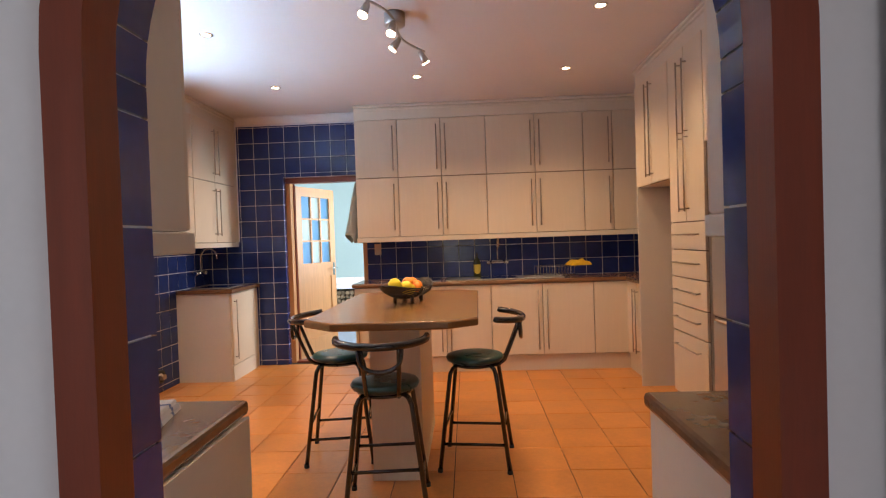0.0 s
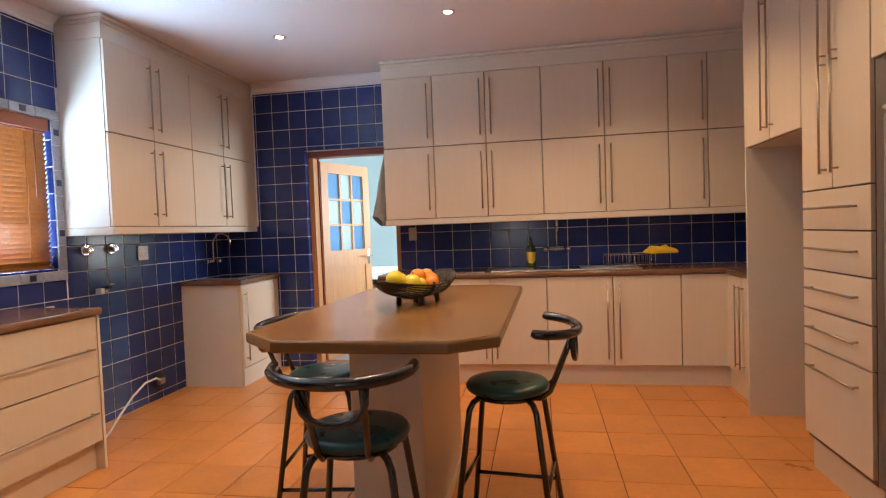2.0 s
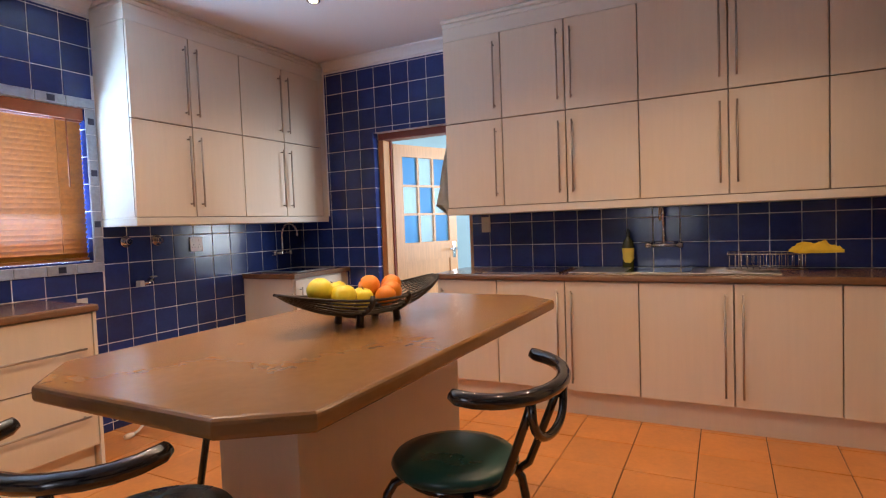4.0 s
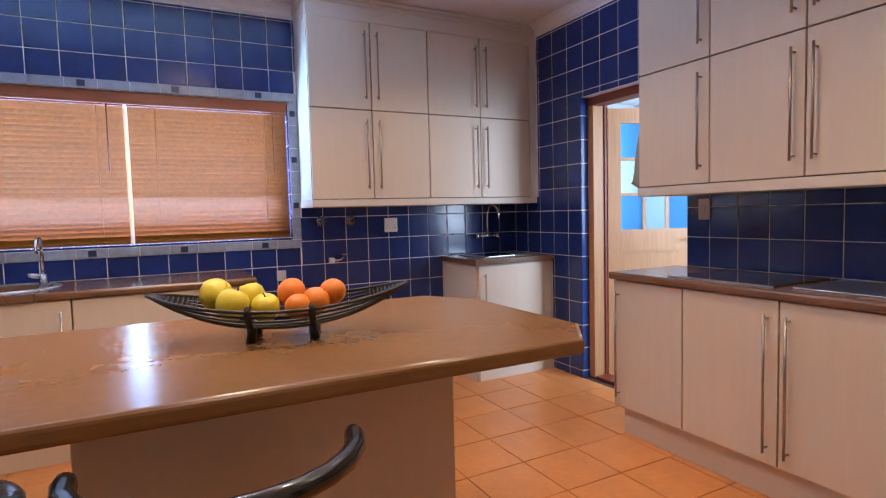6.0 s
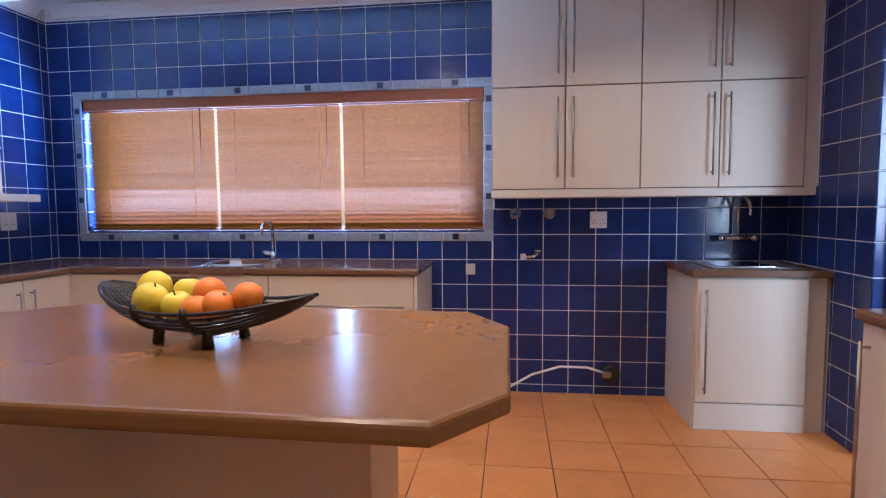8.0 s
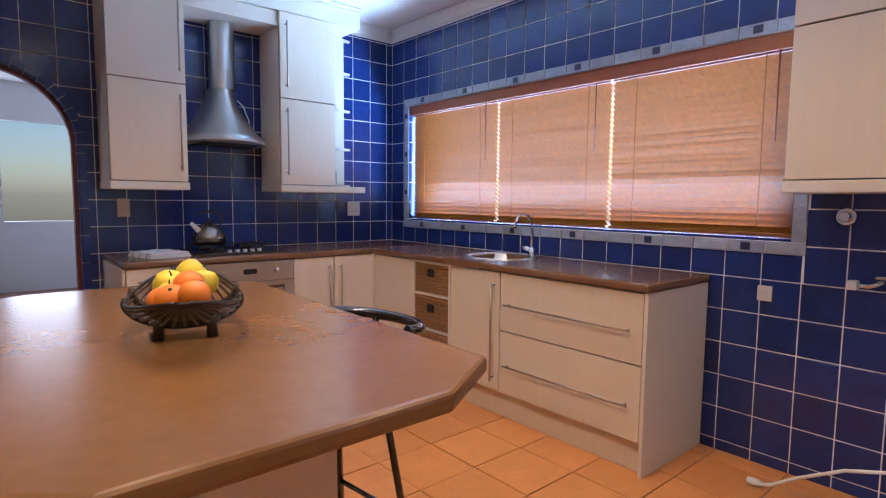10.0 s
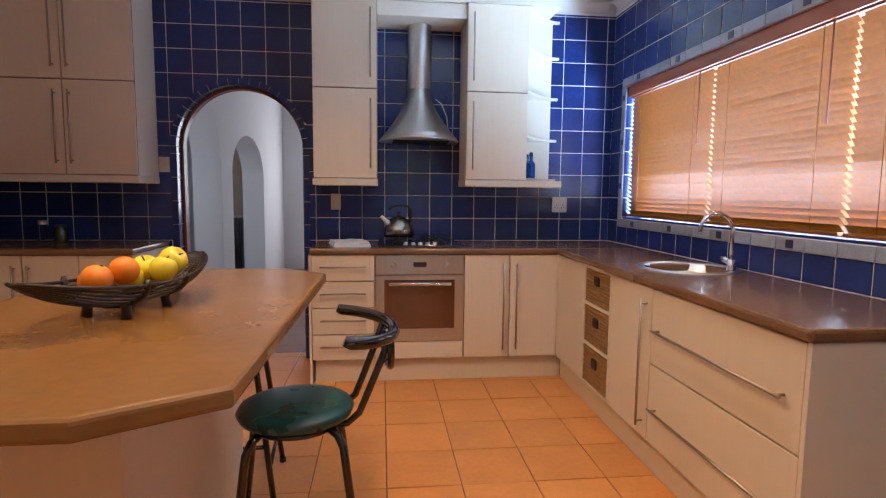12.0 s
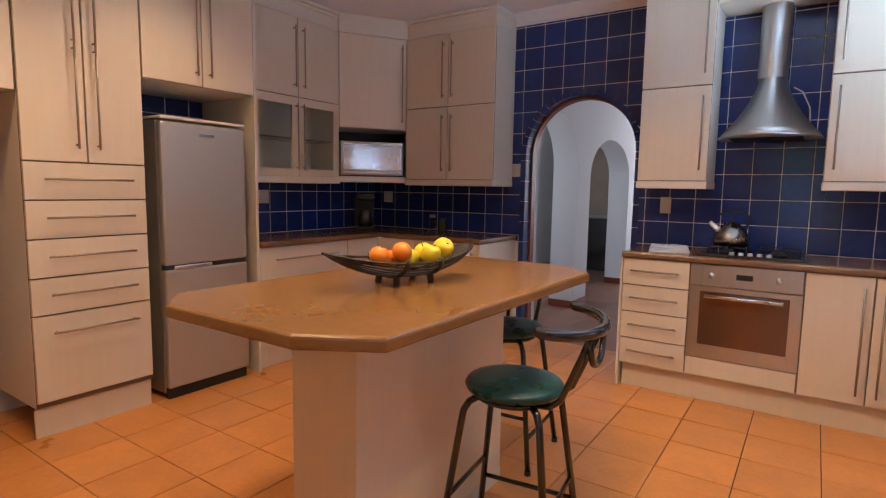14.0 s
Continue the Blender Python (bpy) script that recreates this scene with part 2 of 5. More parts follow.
# ---- setting ----
solid("floor", boxes((XW - 0.2, XE + 0.2, YS - 0.17, YN + 0.15, -0.15, -0.006)), M_FGROUT, "terracotta floor with dark joints", "floor", S)
solid("ceiling", boxes((XW - 0.25, XE + 0.2, YS - 0.17, YN + 0.2, H, H + 0.12)), M_CEIL, "plain white painted ceiling", "ceiling", S)
solid("wall_west", boxes((XW - 0.25, XW, YS - 0.17, WY0, 0, H), (XW - 0.25, XW, WY1, YN + 0.2, 0, H), (XW - 0.25, XW, WY0, WY1, 0, WZ0), (XW - 0.25, XW, WY0, WY1, WZ1, H)), M_GROUT, "wall tiled in glossy cobalt blue", "wall", S)
solid("wall_north", boxes((XW, DX0, YN, YN + 0.2, 0, H), (DX1, XE + 0.2, YN, YN + 0.2, 0, H), (DX0, DX1, YN, YN + 0.2, DZ, H)), M_GROUT, "wall tiled in glossy cobalt blue", "wall", S)
solid("wall_east", boxes((XE, XE + 0.2, YS - 0.17, YN, 0, H)), M_GROUT, "kitchen wall behind the tall cabinets", "wall", S)


def arch_wall(bm, x0, x1, y0, y1, h, cx, r, zs, n=24):
    """A wall with one round-headed opening."""
    box(bm, x0, cx - r, y0, y1, 0, h)
    box(bm, cx + r, x1, y0, y1, 0, h)
    pts = arc(cx, zs, r, 180, 0, n)
    for (xa, za), (xb, zb) in zip(pts, pts[1:]):
        vs = [bm.verts.new(p) for p in ((xa, y0, za), (xb, y0, zb), (xb, y0, h), (xa, y0, h), (xa, y1, za), (xb, y1, zb), (xb, y1, h), (xa, y1, h))]
        for f in ((0, 1, 2, 3), (5, 4, 7, 6), (0, 4, 5, 1)):
            bm.faces.new([vs[i] for i in f])
    return bm


solid("wall_south", arch_wall(bmesh.new(), XW, XE, YS - 0.145, YS, H, ARX, ARR, ARZ), M_PLAST, "wall with round arch, tiled cobalt blue inside", "wall", S)


def cove(name, x0, y0, x1, y1, nx, ny):
    """Cornice along a wall; (nx, ny) points into the room."""
    prof = [(0, 0), (0, -0.075), (0.012, -0.072), (0.03, -0.045), (0.055, -0.022), (0.075, -0.012), (0.075, 0)]
    bm = bmesh.new()
    a = [bm.verts.new((x0 + nx * d, y0 + ny * d, H - 0.001 + z)) for d, z in prof]
    b = [bm.verts.new((x1 + nx * d, y1 + ny * d, H - 0.001 + z)) for d, z in prof]
    for i in range(len(prof)):
        j = (i + 1) % len(prof)
        bm.faces.new((a[i], a[j], b[j], b[i]))
    bm.faces.new(a), bm.faces.new(b[::-1])
    return solid(name, bm, M_CEIL, "white moulded plaster cornice", "cornice", S)


cove("trim_west", XW + 0.001, YS + 0.075, XW + 0.001, 4.15, 1, 0)
cove("trim_north", -2.48, YN - 0.001, -1.10, YN - 0.001, 0, -1)
cove("trim_south", XW + 0.076, YS + 0.001, -2.33, YS + 0.001, 0, 1)
cove("trim_arch", -0.55, YS + 0.001, 0.56, YS + 0.001, 0, 1)

# wood arch frame in the hall side of the arch
bm = bmesh.new()
ins, out = ARR - 0.022, ARR + 0.035
path_in = [(ARX - ins, 0)] + arc(ARX, ARZ, ins, 180, 0, 28) + [(ARX + ins, 0)]
path_out = [(ARX - out, 0)] + arc(ARX, ARZ, out, 180, 0, 28) + [(ARX + out, 0)]
y0, y1 = YS - 0.165, YS - 0.095
pi_ = [[bm.verts.new((x, y, z)) for x, z in path_in] for y in (y0, y1)]
po = [[bm.verts.new((x, y, z)) for x, z in path_out] for y in (y0, YS - 0.147)]
pm_path = [(ARX - ARR + 0.002, 0)] + arc(ARX, ARZ, ARR - 0.002, 180, 0, 28) + [(ARX + ARR - 0.002, 0)]
pm = [[bm.verts.new((x, y, z)) for x, z in pm_path] for y in (YS - 0.147, y1)]
ring = [pi_[0], pi_[1], pm[1], pm[0], po[1], po[0]]
for a, b in zip(ring, ring[1:] + ring[:1]):
    for i in range(len(a) - 1):
        bm.faces.new((a[i], a[i + 1], b[i + 1], b[i])).smooth = False
arch_frame = solid("arch_frame", bm, M_WOOD, "worn red-brown timber frame lining the arch", "door frame", S)

# blue edging tiles round the arch on the kitchen side
arch_edge = thing("arch_edging", ARX, YS, 0, 0, "blue bullnose tiles edging the round arch", "tile edging")
arch_edge["kind"] = S
d_in, d_out = -0.006, 0.04


def edge_piece(p):
    bm = bmesh.new()
    cols = []
    for x, z, ox, oz in p:
        cols.append([bm.verts.new((x + ox * d, y, z + oz * d)) for d, y in ((d_in, -0.094), (d_in, 0.006), (0.0, 0.014), (d_out, 0.012), (d_out, 0.001))])
    for a, b in zip(cols, cols[1:]):
        for i in range(4):
            bm.faces.new((a[i], a[i + 1], b[i + 1], b[i]))
    bm.faces.new(cols[0]), bm.faces.new(cols[-1][::-1])
    return bm


for s in (-1, 1):
    z = 0.0
    while z < ARZ - 0.01:
        z2 = min(z + TP, ARZ)
        part("edging_tile", edge_piece([(s * ARR, z + 0.002, s, 0), (s * ARR, z2 - 0.002, s, 0)]), M_TILE, arch_edge)
        z = z2
for k in range(20):
    aa = [180 - 9 * k - 0.25, 180 - 9 * k - 4.5, 180 - 9 * k - 8.75]
    part("edging_tile", edge_piece([(ARR * math.cos(radians(a)), ARZ + ARR * math.sin(radians(a)), math.cos(radians(a)), math.sin(radians(a))) for a in aa]), M_TILE, arch_edge)

# ---- window ----
win = thing("window_1", XW - 0.2, WY0, WZ0, 0, "wide white-framed kitchen window behind blinds", "window")
win["kind"] = S
wl, wh = WY1 - WY0, WZ1 - WZ0
part("window_frame", boxes((0, 0.05, 0, wl, 0, 0.05), (0, 0.05, 0, wl, wh - 0.05, wh), (0, 0.05, 0, 0.05, 0.05, wh - 0.05), (0, 0.05, wl - 0.05, wl, 0.05, wh - 0.05), (0, 0.05, wl / 3 - 0.02, wl / 3 + 0.02, 0.05, wh - 0.05), (0, 0.05, wl * 2 / 3 - 0.02, wl * 2 / 3 + 0.02, 0.05, wh - 0.05)), M_WHITE, win)
part("window_sill", boxes((0.05, 0.195, 0, wl, -0.001, 0.012), bevel=0.003), M_TILE, win, "glossy blue tiled sill")
for k in range(3):
    p = part("pane", boxes((0.02, 0.025, wl * k / 3 + 0.02, wl * (k + 1) / 3 - 0.02, 0.05, wh - 0.05)), M_CLEAR, win)
    p.visible_shadow = False
# added white board; its colour stands in for daylight beyond the panes
solid("window_backing", boxes((XW - 0.262, XW - 0.256, WY0 - 0.1, WY1 + 0.1, WZ0 - 0.1, WZ1 + 0.1)), M_WHITE, "plain white board standing in for the bright outdoors", "backdrop", S)


def blind(y0, y1):
    w = y1 - y0
    t = thing("venetian_blind", XW - 0.045, y0, WZ0, 0, "closed honey-brown wooden venetian blind in the window", "blind", "blinds in the window")
    part("headrail", boxes((-0.03, 0.018, 0, w, wh - 0.088, wh - 0.006), bevel=0.004), M_WOOD, t, "dark red-brown headrail")
    bm = bmesh.new()
    tilt = radians(57)
    prof = []
    for i in range(5):
        u = (i / 4 - 0.5) * 0.0445
        prof.append((u * math.cos(tilt) - 0.002 * (1 - (2 * i / 4 - 1) ** 2) * math.sin(tilt), u * math.sin(tilt)))
    a = [bm.verts.new((x, 0.004, z)) for x, z in prof]
    b = [bm.verts.new((x, w - 0.004, z)) for x, z in prof]
    for i in range(4):
        bm.faces.new((a[i], a[i + 1], b[i + 1], b[i])).smooth = True
    slat = mesh("slat", bm, M_SLAT)
    n = 29
    gap = (wh - 0.046 - 0.034) / n
    for i in range(n):
        o = new("slat", slat)
        o.parent = t
        o.matrix_basis = pose(0, 0, 0.034 + gap * (i + 0.5), random.uniform(-0.05, 0.05), random.uniform(-1.5, 1.5) + (10.5 - abs(i - 4) if i < 9 else 0), 0)
    part("bottom_rail", boxes((-0.018, 0.018, 0.004, w - 0.004, 0.018, 0.036), bevel=0.004), M_SLAT, t)
    for f in (0.16, 0.84):
        part("ladder_cord", tubes([(0.02, w * f, 0.03), (0.02, w * f, wh - 0.07)], r=0.0022, n=5), M_SLAT, t)
    part("wand", tubes([(0.026, w * 0.9, wh - 0.5), (0.026, w * 0.9, wh - 0.07)], r=0.004, n=6), M_WOOD, t)


blind(WY0 + 0.022, 2.138)
blind(2.154, 3.082)
blind(3.098, WY1 - 0.004)
solid("blind_valance", boxes((XW - 0.026, XW - 0.010, WY0 + 0.004, WY1 - 0.004, WZ1 - 0.078, WZ1 - 0.002), bevel=0.003), M_VAL, "red-brown wooden valance across the three blinds", "valance")


# ---- cabinets ----


def bar_handle(parent, x0, z0, x1, z1):
    """A straight bar on two posts in front of a door face."""
    bm = bmesh.new()
    tube(bm, [(x0, -0.032, z0), (x1, -0.032, z1)], 0.006, 8)
    d = Vector((x1 - x0, 0, z1 - z0)).normalized() * 0.02
    for x, z in ((x0 + d.x, z0 + d.z), (x1 - d.x, z1 - d.z)):
        tube(bm, [(x, -0.001, z), (x, -0.032, z)], 0.005, 6)
    part("handle", bm, M_HAND, parent, "satin metal bar handle")


def front(parent, x0, x1, z0, z1, grip, name="door", low=False):
    """A slab door or drawer front; grip L or R: upright handle; T: level handle near the top; '': none."""
    ob = part(name, boxes((x0 + 0.0038, x1 - 0.0038, 0, 0.018, z0 + 0.0038, z1 - 0.0038), bevel=0.002), M_CAB, parent)
    h, w = z1 - z0, x1 - x0
    if grip in ("L", "R"):
        hx = x0 + 0.045 if grip == "L" else x1 - 0.045
        m = 0.07 if h < 0.65 else 0.06
        if low == "low":
            bar_handle(ob, hx, z0 + 0.07, hx, z0 + 0.72)
        else:
            bar_handle(ob, hx, z0 + m, hx, z1 - m)
    elif grip == "M":
        bar_handle(ob, x0 + w * 0.06, z0 + h * 0.47, x1 - w * 0.06, z0 + h * 0.47)
    elif grip == "T":
        bar_handle(ob, x0 + w * 0.14, z1 - min(0.09, h * 0.45), x1 - w * 0.14, z1 - min(0.09, h * 0.45))
    return ob


def cabinet(label, x, y, rz, w, d, z0, z1, fronts, category="cabinet", group="", name="cabinet", back=0.019):
    t = thing(name, x, y, 0, rz, label, category, group)
    part("body", boxes((0.001, w - 0.001, back + 0.0015, d, z0, z1)), M_CAR, t)
    # added sheet over the carcass front; its brown also paints the gaps' shadow
    part("edge_band", boxes((0.002, w - 0.002, back - 0.0005, back + 0.0012, z0 + 0.001, z1 - 0.001)), M_EDGE_SHADE, t, "brown sheet for edge banding and shade in the door gaps")
    for f in fronts:
        front(t, *f)
    return t


def plinth(name, x, y, rz, w, h=0.155):
    t = solid(name, boxes((0, w, 0, 0.016, 0.001, h), bevel=0.001), M_CAB, "cream kickboard under the base cabinets", "kickboard")
    t.matrix_world = pose(x, y, 0, 0, 0, rz)


BZ0, BZ1 = 0.165, 0.878
UB, UM, UT = 1.385, 2.0, 2.60   # wall cabinets: foot, split, top
GB, GU = "base cabinets", "wall cabinets"

# north run, base fronts at y 5.48
FY = 5.48
xs = [-1.11, -0.655, -0.185, 0.268, 0.778, 1.283, 1.608]
gr = ["L", "R", "L", "R", "L", ""]
for a, b, g in zip(xs, xs[1:], gr):
    cabinet("cream woodgrain base cabinet with long bar handle" if g else "plain cream corner cabinet front", a, FY, 0, b - a, YN - FY - 0.002, BZ0, BZ1, [(0, b - a, BZ0, BZ1, g)], group=GB)
plinth("kickboard", -1.08, FY + 0.05, 0, 2.725)
solid("kickboard", boxes((-1.085, -1.069, FY + 0.066, YN - 0.002, 0.001, 0.155)), M_CAB, "cream kickboard return at the cabinet end", "kickboard")
xs = [-1.09, -0.645, -0.195, 0.266, 0.765, 1.255, 1.55, 2.10]
gr = ["R", "R", "L", "R", "L", "R", ""]
UY = 5.66
for a, b, g in zip(xs, xs[1:], gr):
    cabinet("cream wall cabinet with two stacked doors" , a, UY, 0, b - a, YN - UY - 0.002, UB, UT, [(0, b - a, UB, UM, g), (0, b - a, UM, UT, g)], group=GU)


def pelmet(x, y, rz, w, d, z=UB):
    t = solid("light_pelmet", boxes((-0.004, w + 0.004, -0.006, d, z - 0.05, z - 0.002), bevel=0.004), M_CAR, "cream pelmet rail under the wall cabinets", "pelmet")
    t.matrix_world = pose(x, y, 0, 0, 0, rz)


def filler(x, y, rz, w, d, z=UT):
    """Boxed cornice between cabinet top and ceiling."""
    bm = bmesh.new()
    box(bm, 0, w, 0.012, d, z + 0.002, H - 0.06)
    box(bm, -0.004, w + 0.004, 0.004, d, H - 0.06, H - 0.03, bevel=0.008)
    box(bm, -0.012, w + 0.012, -0.010, d, H - 0.03, H - 0.002, bevel=0.01)
    t = solid("cabinet_cornice", bm, M_CAR, "painted cornice boxing above the cabinets", "cornice")
    t.matrix_world = pose(x, y, 0, 0, 0, rz)


pelmet(-1.09, UY, 0, 3.19, 0.36)
filler(-1.09, UY, 0, 3.22, 0.36)

# west wall cabinets, fronts at x -2.5
WX = -2.5
ys = [4.165, 4.605, 5.045, 5.49, 5.955]
for a, b, g in zip(ys, ys[1:], ["R", "L", "R", "L"]):
    cabinet("cream wall cabinet with two stacked doors", WX, a, 90, b - a, 0.355, UB, UT, [(0, b - a, UB, UM, g), (0, b - a, UM, UT, g)], group=GU)
pelmet(WX, 4.165, 90, 1.79, 0.355)
filler(WX, 4.165, 90, 1.86, 0.355)
solid("filler_panel", boxes((XW + 0.01, WX - 0.004, 5.957, YN - 0.006, UB - 0.05, UT)), M_CAR, "narrow cream panel closing the corner", "panel")

# corner sink unit in the north-west
t = thing("sink_cabinet", -2.30, 5.31, 0, 90, "cream sink cabinet with white door in the corner", "cabinet")
part("body", boxes((0, 0.70, 0.02, 0.556, 0.001, BZ1)), M_CAR, t)
front(t, 0.01, 0.60, 0.16, BZ1 - 0.005, "L")
part("kickboard", boxes((0.01, 0.60, 0.004, 0.019, 0.002, 0.155)), M_CAR, t)

# west base run, fronts at x -2.25
WF = -2.25
cabinet("cream base unit with two wide drawers", WF, 2.815, 90, 0.90, 0.60, BZ0, BZ1, [(0, 0.90, 0.533, BZ1, "M", "drawer"), (0, 0.90, BZ0, 0.533, "M", "drawer")], group=GB)
cabinet("cream base cabinet under the round sink", WF, 2.375, 90, 0.44, 0.60, BZ0, BZ1, [(0, 0.44, BZ0, BZ1, "R")], group=GB)
cabinet("plain cream corner cabinet front", WF, 1.49, 90, 0.485, 0.60, BZ0, BZ1, [(0, 0.485, BZ0, BZ1, "")], group=GB)
end = solid("end_panel", boxes((XW + 0.008, WF + 0.002, 3.716, 3.734, 0.001, BZ1), bevel=0.001), M_CAR, "cream end panel closing the base units", "panel")
plinth("kickboard", WF - 0.05, 1.45, 90, 2.26)
shelf = thing("basket_unit", WF, 1.975, 0, 90, "cream open unit holding three wicker baskets", "cabinet", GB)
part("side_panel", boxes((0.001, 0.018, 0, 0.6, BZ0, BZ1)), M_CAR, shelf)
part("side_panel", boxes((0.382, 0.399, 0, 0.6, BZ0, BZ1)), M_CAR, shelf)
part("back_panel", boxes((0.018, 0.382, 0.58, 0.598, BZ0, BZ1)), M_CAR, shelf)
for z in (BZ0, 0.405, 0.645, BZ1 - 0.016):
    part("shelf", boxes((0.0185, 0.3815, 0, 0.578, z, z + 0.016)), M_CAR, shelf)
for z in (BZ0 + 0.0165, 0.4215, 0.6615):
    bk = thing("wicker_basket", WF, 1.975, z, 90, "honey wicker drawer basket with dark grip hole", "basket", "baskets in the unit")
    h = 0.205
    bm = bmesh.new()
    rows = 12
    for i in range(rows):
        zz = h * (i + 0.5) / rows
        pts = []
        for k in range(33):
            pts.append((0.026 + 0.348 * k / 32, 0.012 + 0.004 * (1 if (k + i) % 2 else -1), zz + 0.001))
        tube(bm, pts, 0.0085, 5)
    part("weave", bm, M_WICK, bk)
    part("liner", boxes((0.026, 0.374, 0.022, 0.55, 0.001, h)), M_WICK, bk)
    part("rim", tubes([(0.026, 0.012, h), (0.374, 0.012, h)], r=0.011, n=6), M_WICK, bk)
    # solid black block on the weave paints the dark inside of the grip hole
    part("grip_hole", boxes((0.165, 0.235, -0.004, 0.006, h * 0.55, h * 0.82), bevel=0.008), M_BMATT, bk, "black block painting the shade of the grip opening")

# south base run west of the arch, fronts at y 1.53
SF = 1.48
cabinet("cream base unit with four drawers", -0.585, SF, 180, 0.415, 0.61, BZ0, BZ1, [(0, 0.415, 0.70, BZ1, "T", "drawer"), (0, 0.415, 0.52, 0.70, "T", "drawer"), (0, 0.415, 0.34, 0.52, "T", "drawer"), (0, 0.415, BZ0, 0.34, "T", "drawer")], group=GB)
cabinet("cream oven housing with a plain strip below", -1.001, SF, 180, 0.599, 0.61, BZ0, BZ1, [(0, 0.599, BZ0, 0.285, "", "filler_strip")], group=GB, back=0.03)
cabinet("cream base cabinet with long bar handle", -1.60, SF, 180, 0.315, 0.61, BZ0, BZ1, [(0, 0.315, BZ0, BZ1, "R")], group=GB)
cabinet("cream base cabinet with long bar handle", -1.915, SF, 180, 0.335, 0.61, BZ0, BZ1, [(0, 0.335, BZ0, BZ1, "L")], group=GB)
plinth("kickboard", -0.60, SF - 0.05, 180, 1.705)
solid("end_panel", boxes((-0.584, -0.568, YS + 0.016, SF - 0.002, 0.001, BZ1), bevel=0.001), M_CAR, "cream end panel beside the arch", "panel")

# oven
ov = thing("oven", -1.003, SF + 0.002, 0.288, 180, "built-in stainless steel oven with dark glass door", "oven")
OW, OH = 0.594, 0.586
part("control_panel", boxes((0, OW, 0, 0.028, 0.455, OH), bevel=0.003), M_STEEL, ov)
dr = part("door", boxes((0, OW, 0, 0.028, 0, 0.085), (0, OW, 0, 0.028, 0.42, 0.45), (0, 0.06, 0, 0.028, 0.085, 0.42), (OW - 0.06, OW, 0, 0.028, 0.085, 0.42)), M_STEEL, ov)
part("glass", boxes((0.0605, OW - 0.0605, 0.004, 0.02, 0.0855, 0.4195)), M_OVENG, dr, "dark glossy oven glass")
bm = tubes([(0.09, -0.035, 0.395), (OW - 0.09, -0.035, 0.395)], r=0.012, n=10)
for x in (0.11, OW - 0.11):
    tube(bm, [(x, 0.0, 0.395), (x, -0.035, 0.395)], 0.008)
part("handle", bm, M_CHROME, dr, "polished bar handle")
for x in (0.12, OW - 0.12):
    part("knob", lathed([(0.0, 0.0), (0.02, 0.0), (0.018, 0.022), (0, 0.024)], 16), M_STEEL, ov).matrix_basis = pose(x, 0, 0.52, 90, 0, 0)
part("clock", boxes((OW / 2 - 0.045, OW / 2 + 0.045, -0.002, 0.004, 0.505, 0.54), bevel=0.006), M_BMATT, ov, "black oval clock display")

# hob
hb = thing("gas_hob", -1.02, SF - 0.07, CT + 0.001, 180, "black and steel gas hob with four burners", "hob")
part("plate", boxes((0, 0.58, 0, 0.5, 0, 0.012), bevel=0.004), M_SMOKE, hb)
for x, y in ((0.15, 0.17), (0.43, 0.17), (0.15, 0.38), (0.43, 0.38)):
    b = part("burner", lathed([(0, 0.012), (0.05, 0.012), (0.05, 0.022), (0.036, 0.024), (0.034, 0.032), (0, 0.034)], 20, (x, y, 0)), M_BMATT, hb)
    bm = bmesh.new()
    for k in range(4):
        c, s_ = math.cos(k * math.pi / 2), math.sin(k * math.pi / 2)
        tube(bm, [(x + c * 0.11, y + s_ * 0.09, 0.012), (x + c * 0.11, y + s_ * 0.09, 0.042), (x + c * 0.025, y + s_ * 0.02, 0.045)], 0.006, 6)
    part("pan_support", bm, M_BMATT, hb)
for k in range(5):
    part("knob", lathed([(0.016, 0.012), (0.014, 0.028), (0, 0.029)], 12, (0.19 + 0.05 * k, 0.04, 0)), M_STEEL, hb, "silver knob")

# kettle on the left rear burner
kt = thing("kettle", -1.17, 1.09, CT + 0.048, 20, "steel whistling kettle with black handle on the hob", "kettle")
part("body", lathed([(0, 0), (0.1, 0), (0.112, 0.02), (0.108, 0.06), (0.085, 0.1), (0.06, 0.13), (0.04, 0.142), (0.035, 0.15), (0, 0.153)], 28), M_KETTLE, kt)
part("lid_knob", lathed([(0.006, 0.15), (0.006, 0.16), (0.014, 0.168), (0.01, 0.18), (0, 0.182)], 12), M_BMATT, kt, "black lid knob")
part("spout", tubes([(0.07, 0, 0.09), (0.11, 0, 0.125), (0.135, 0, 0.15)], r=[0.022, 0.016, 0.012], n=10), M_WHITE, kt, "pale spout cap")
part("handle", tubes([(-0.085, 0, 0.1), (-0.1, 0, 0.19), (-0.06, 0, 0.225), (0.04, 0, 0.225), (0.075, 0, 0.2)], r=0.009, n=8), M_BMATT, kt, "black arched handle")

# south wall cabinets by the hood, fronts at y 1.27
SU = 1.22
cabinet("cream wall cabinet with two stacked doors", -0.575, SU, 180, 0.44, 0.352, UB, UT, [(0, 0.44, UB, UM, "R"), (0, 0.44, UM, UT, "R")], group=GU)
cabinet("cream wall cabinet with two stacked doors", -1.64, SU, 180, 0.445, 0.352, UB, UT, [(0, 0.445, UB, UM, "L"), (0, 0.445, UM, UT, "L")], group=GU)
pelmet(-0.575, SU, 180, 0.44, 0.352)
pelmet(-1.64, SU, 180, 0.70, 0.352)
filler(-0.575, SU, 180, 1.735, 0.352)
solid("hood_header", boxes((-1.639, -1.017, YS + 0.012, SU - 0.03, 2.50, 2.598)), M_CAR, "cream panel bridging the cabinets over the hood", "panel")
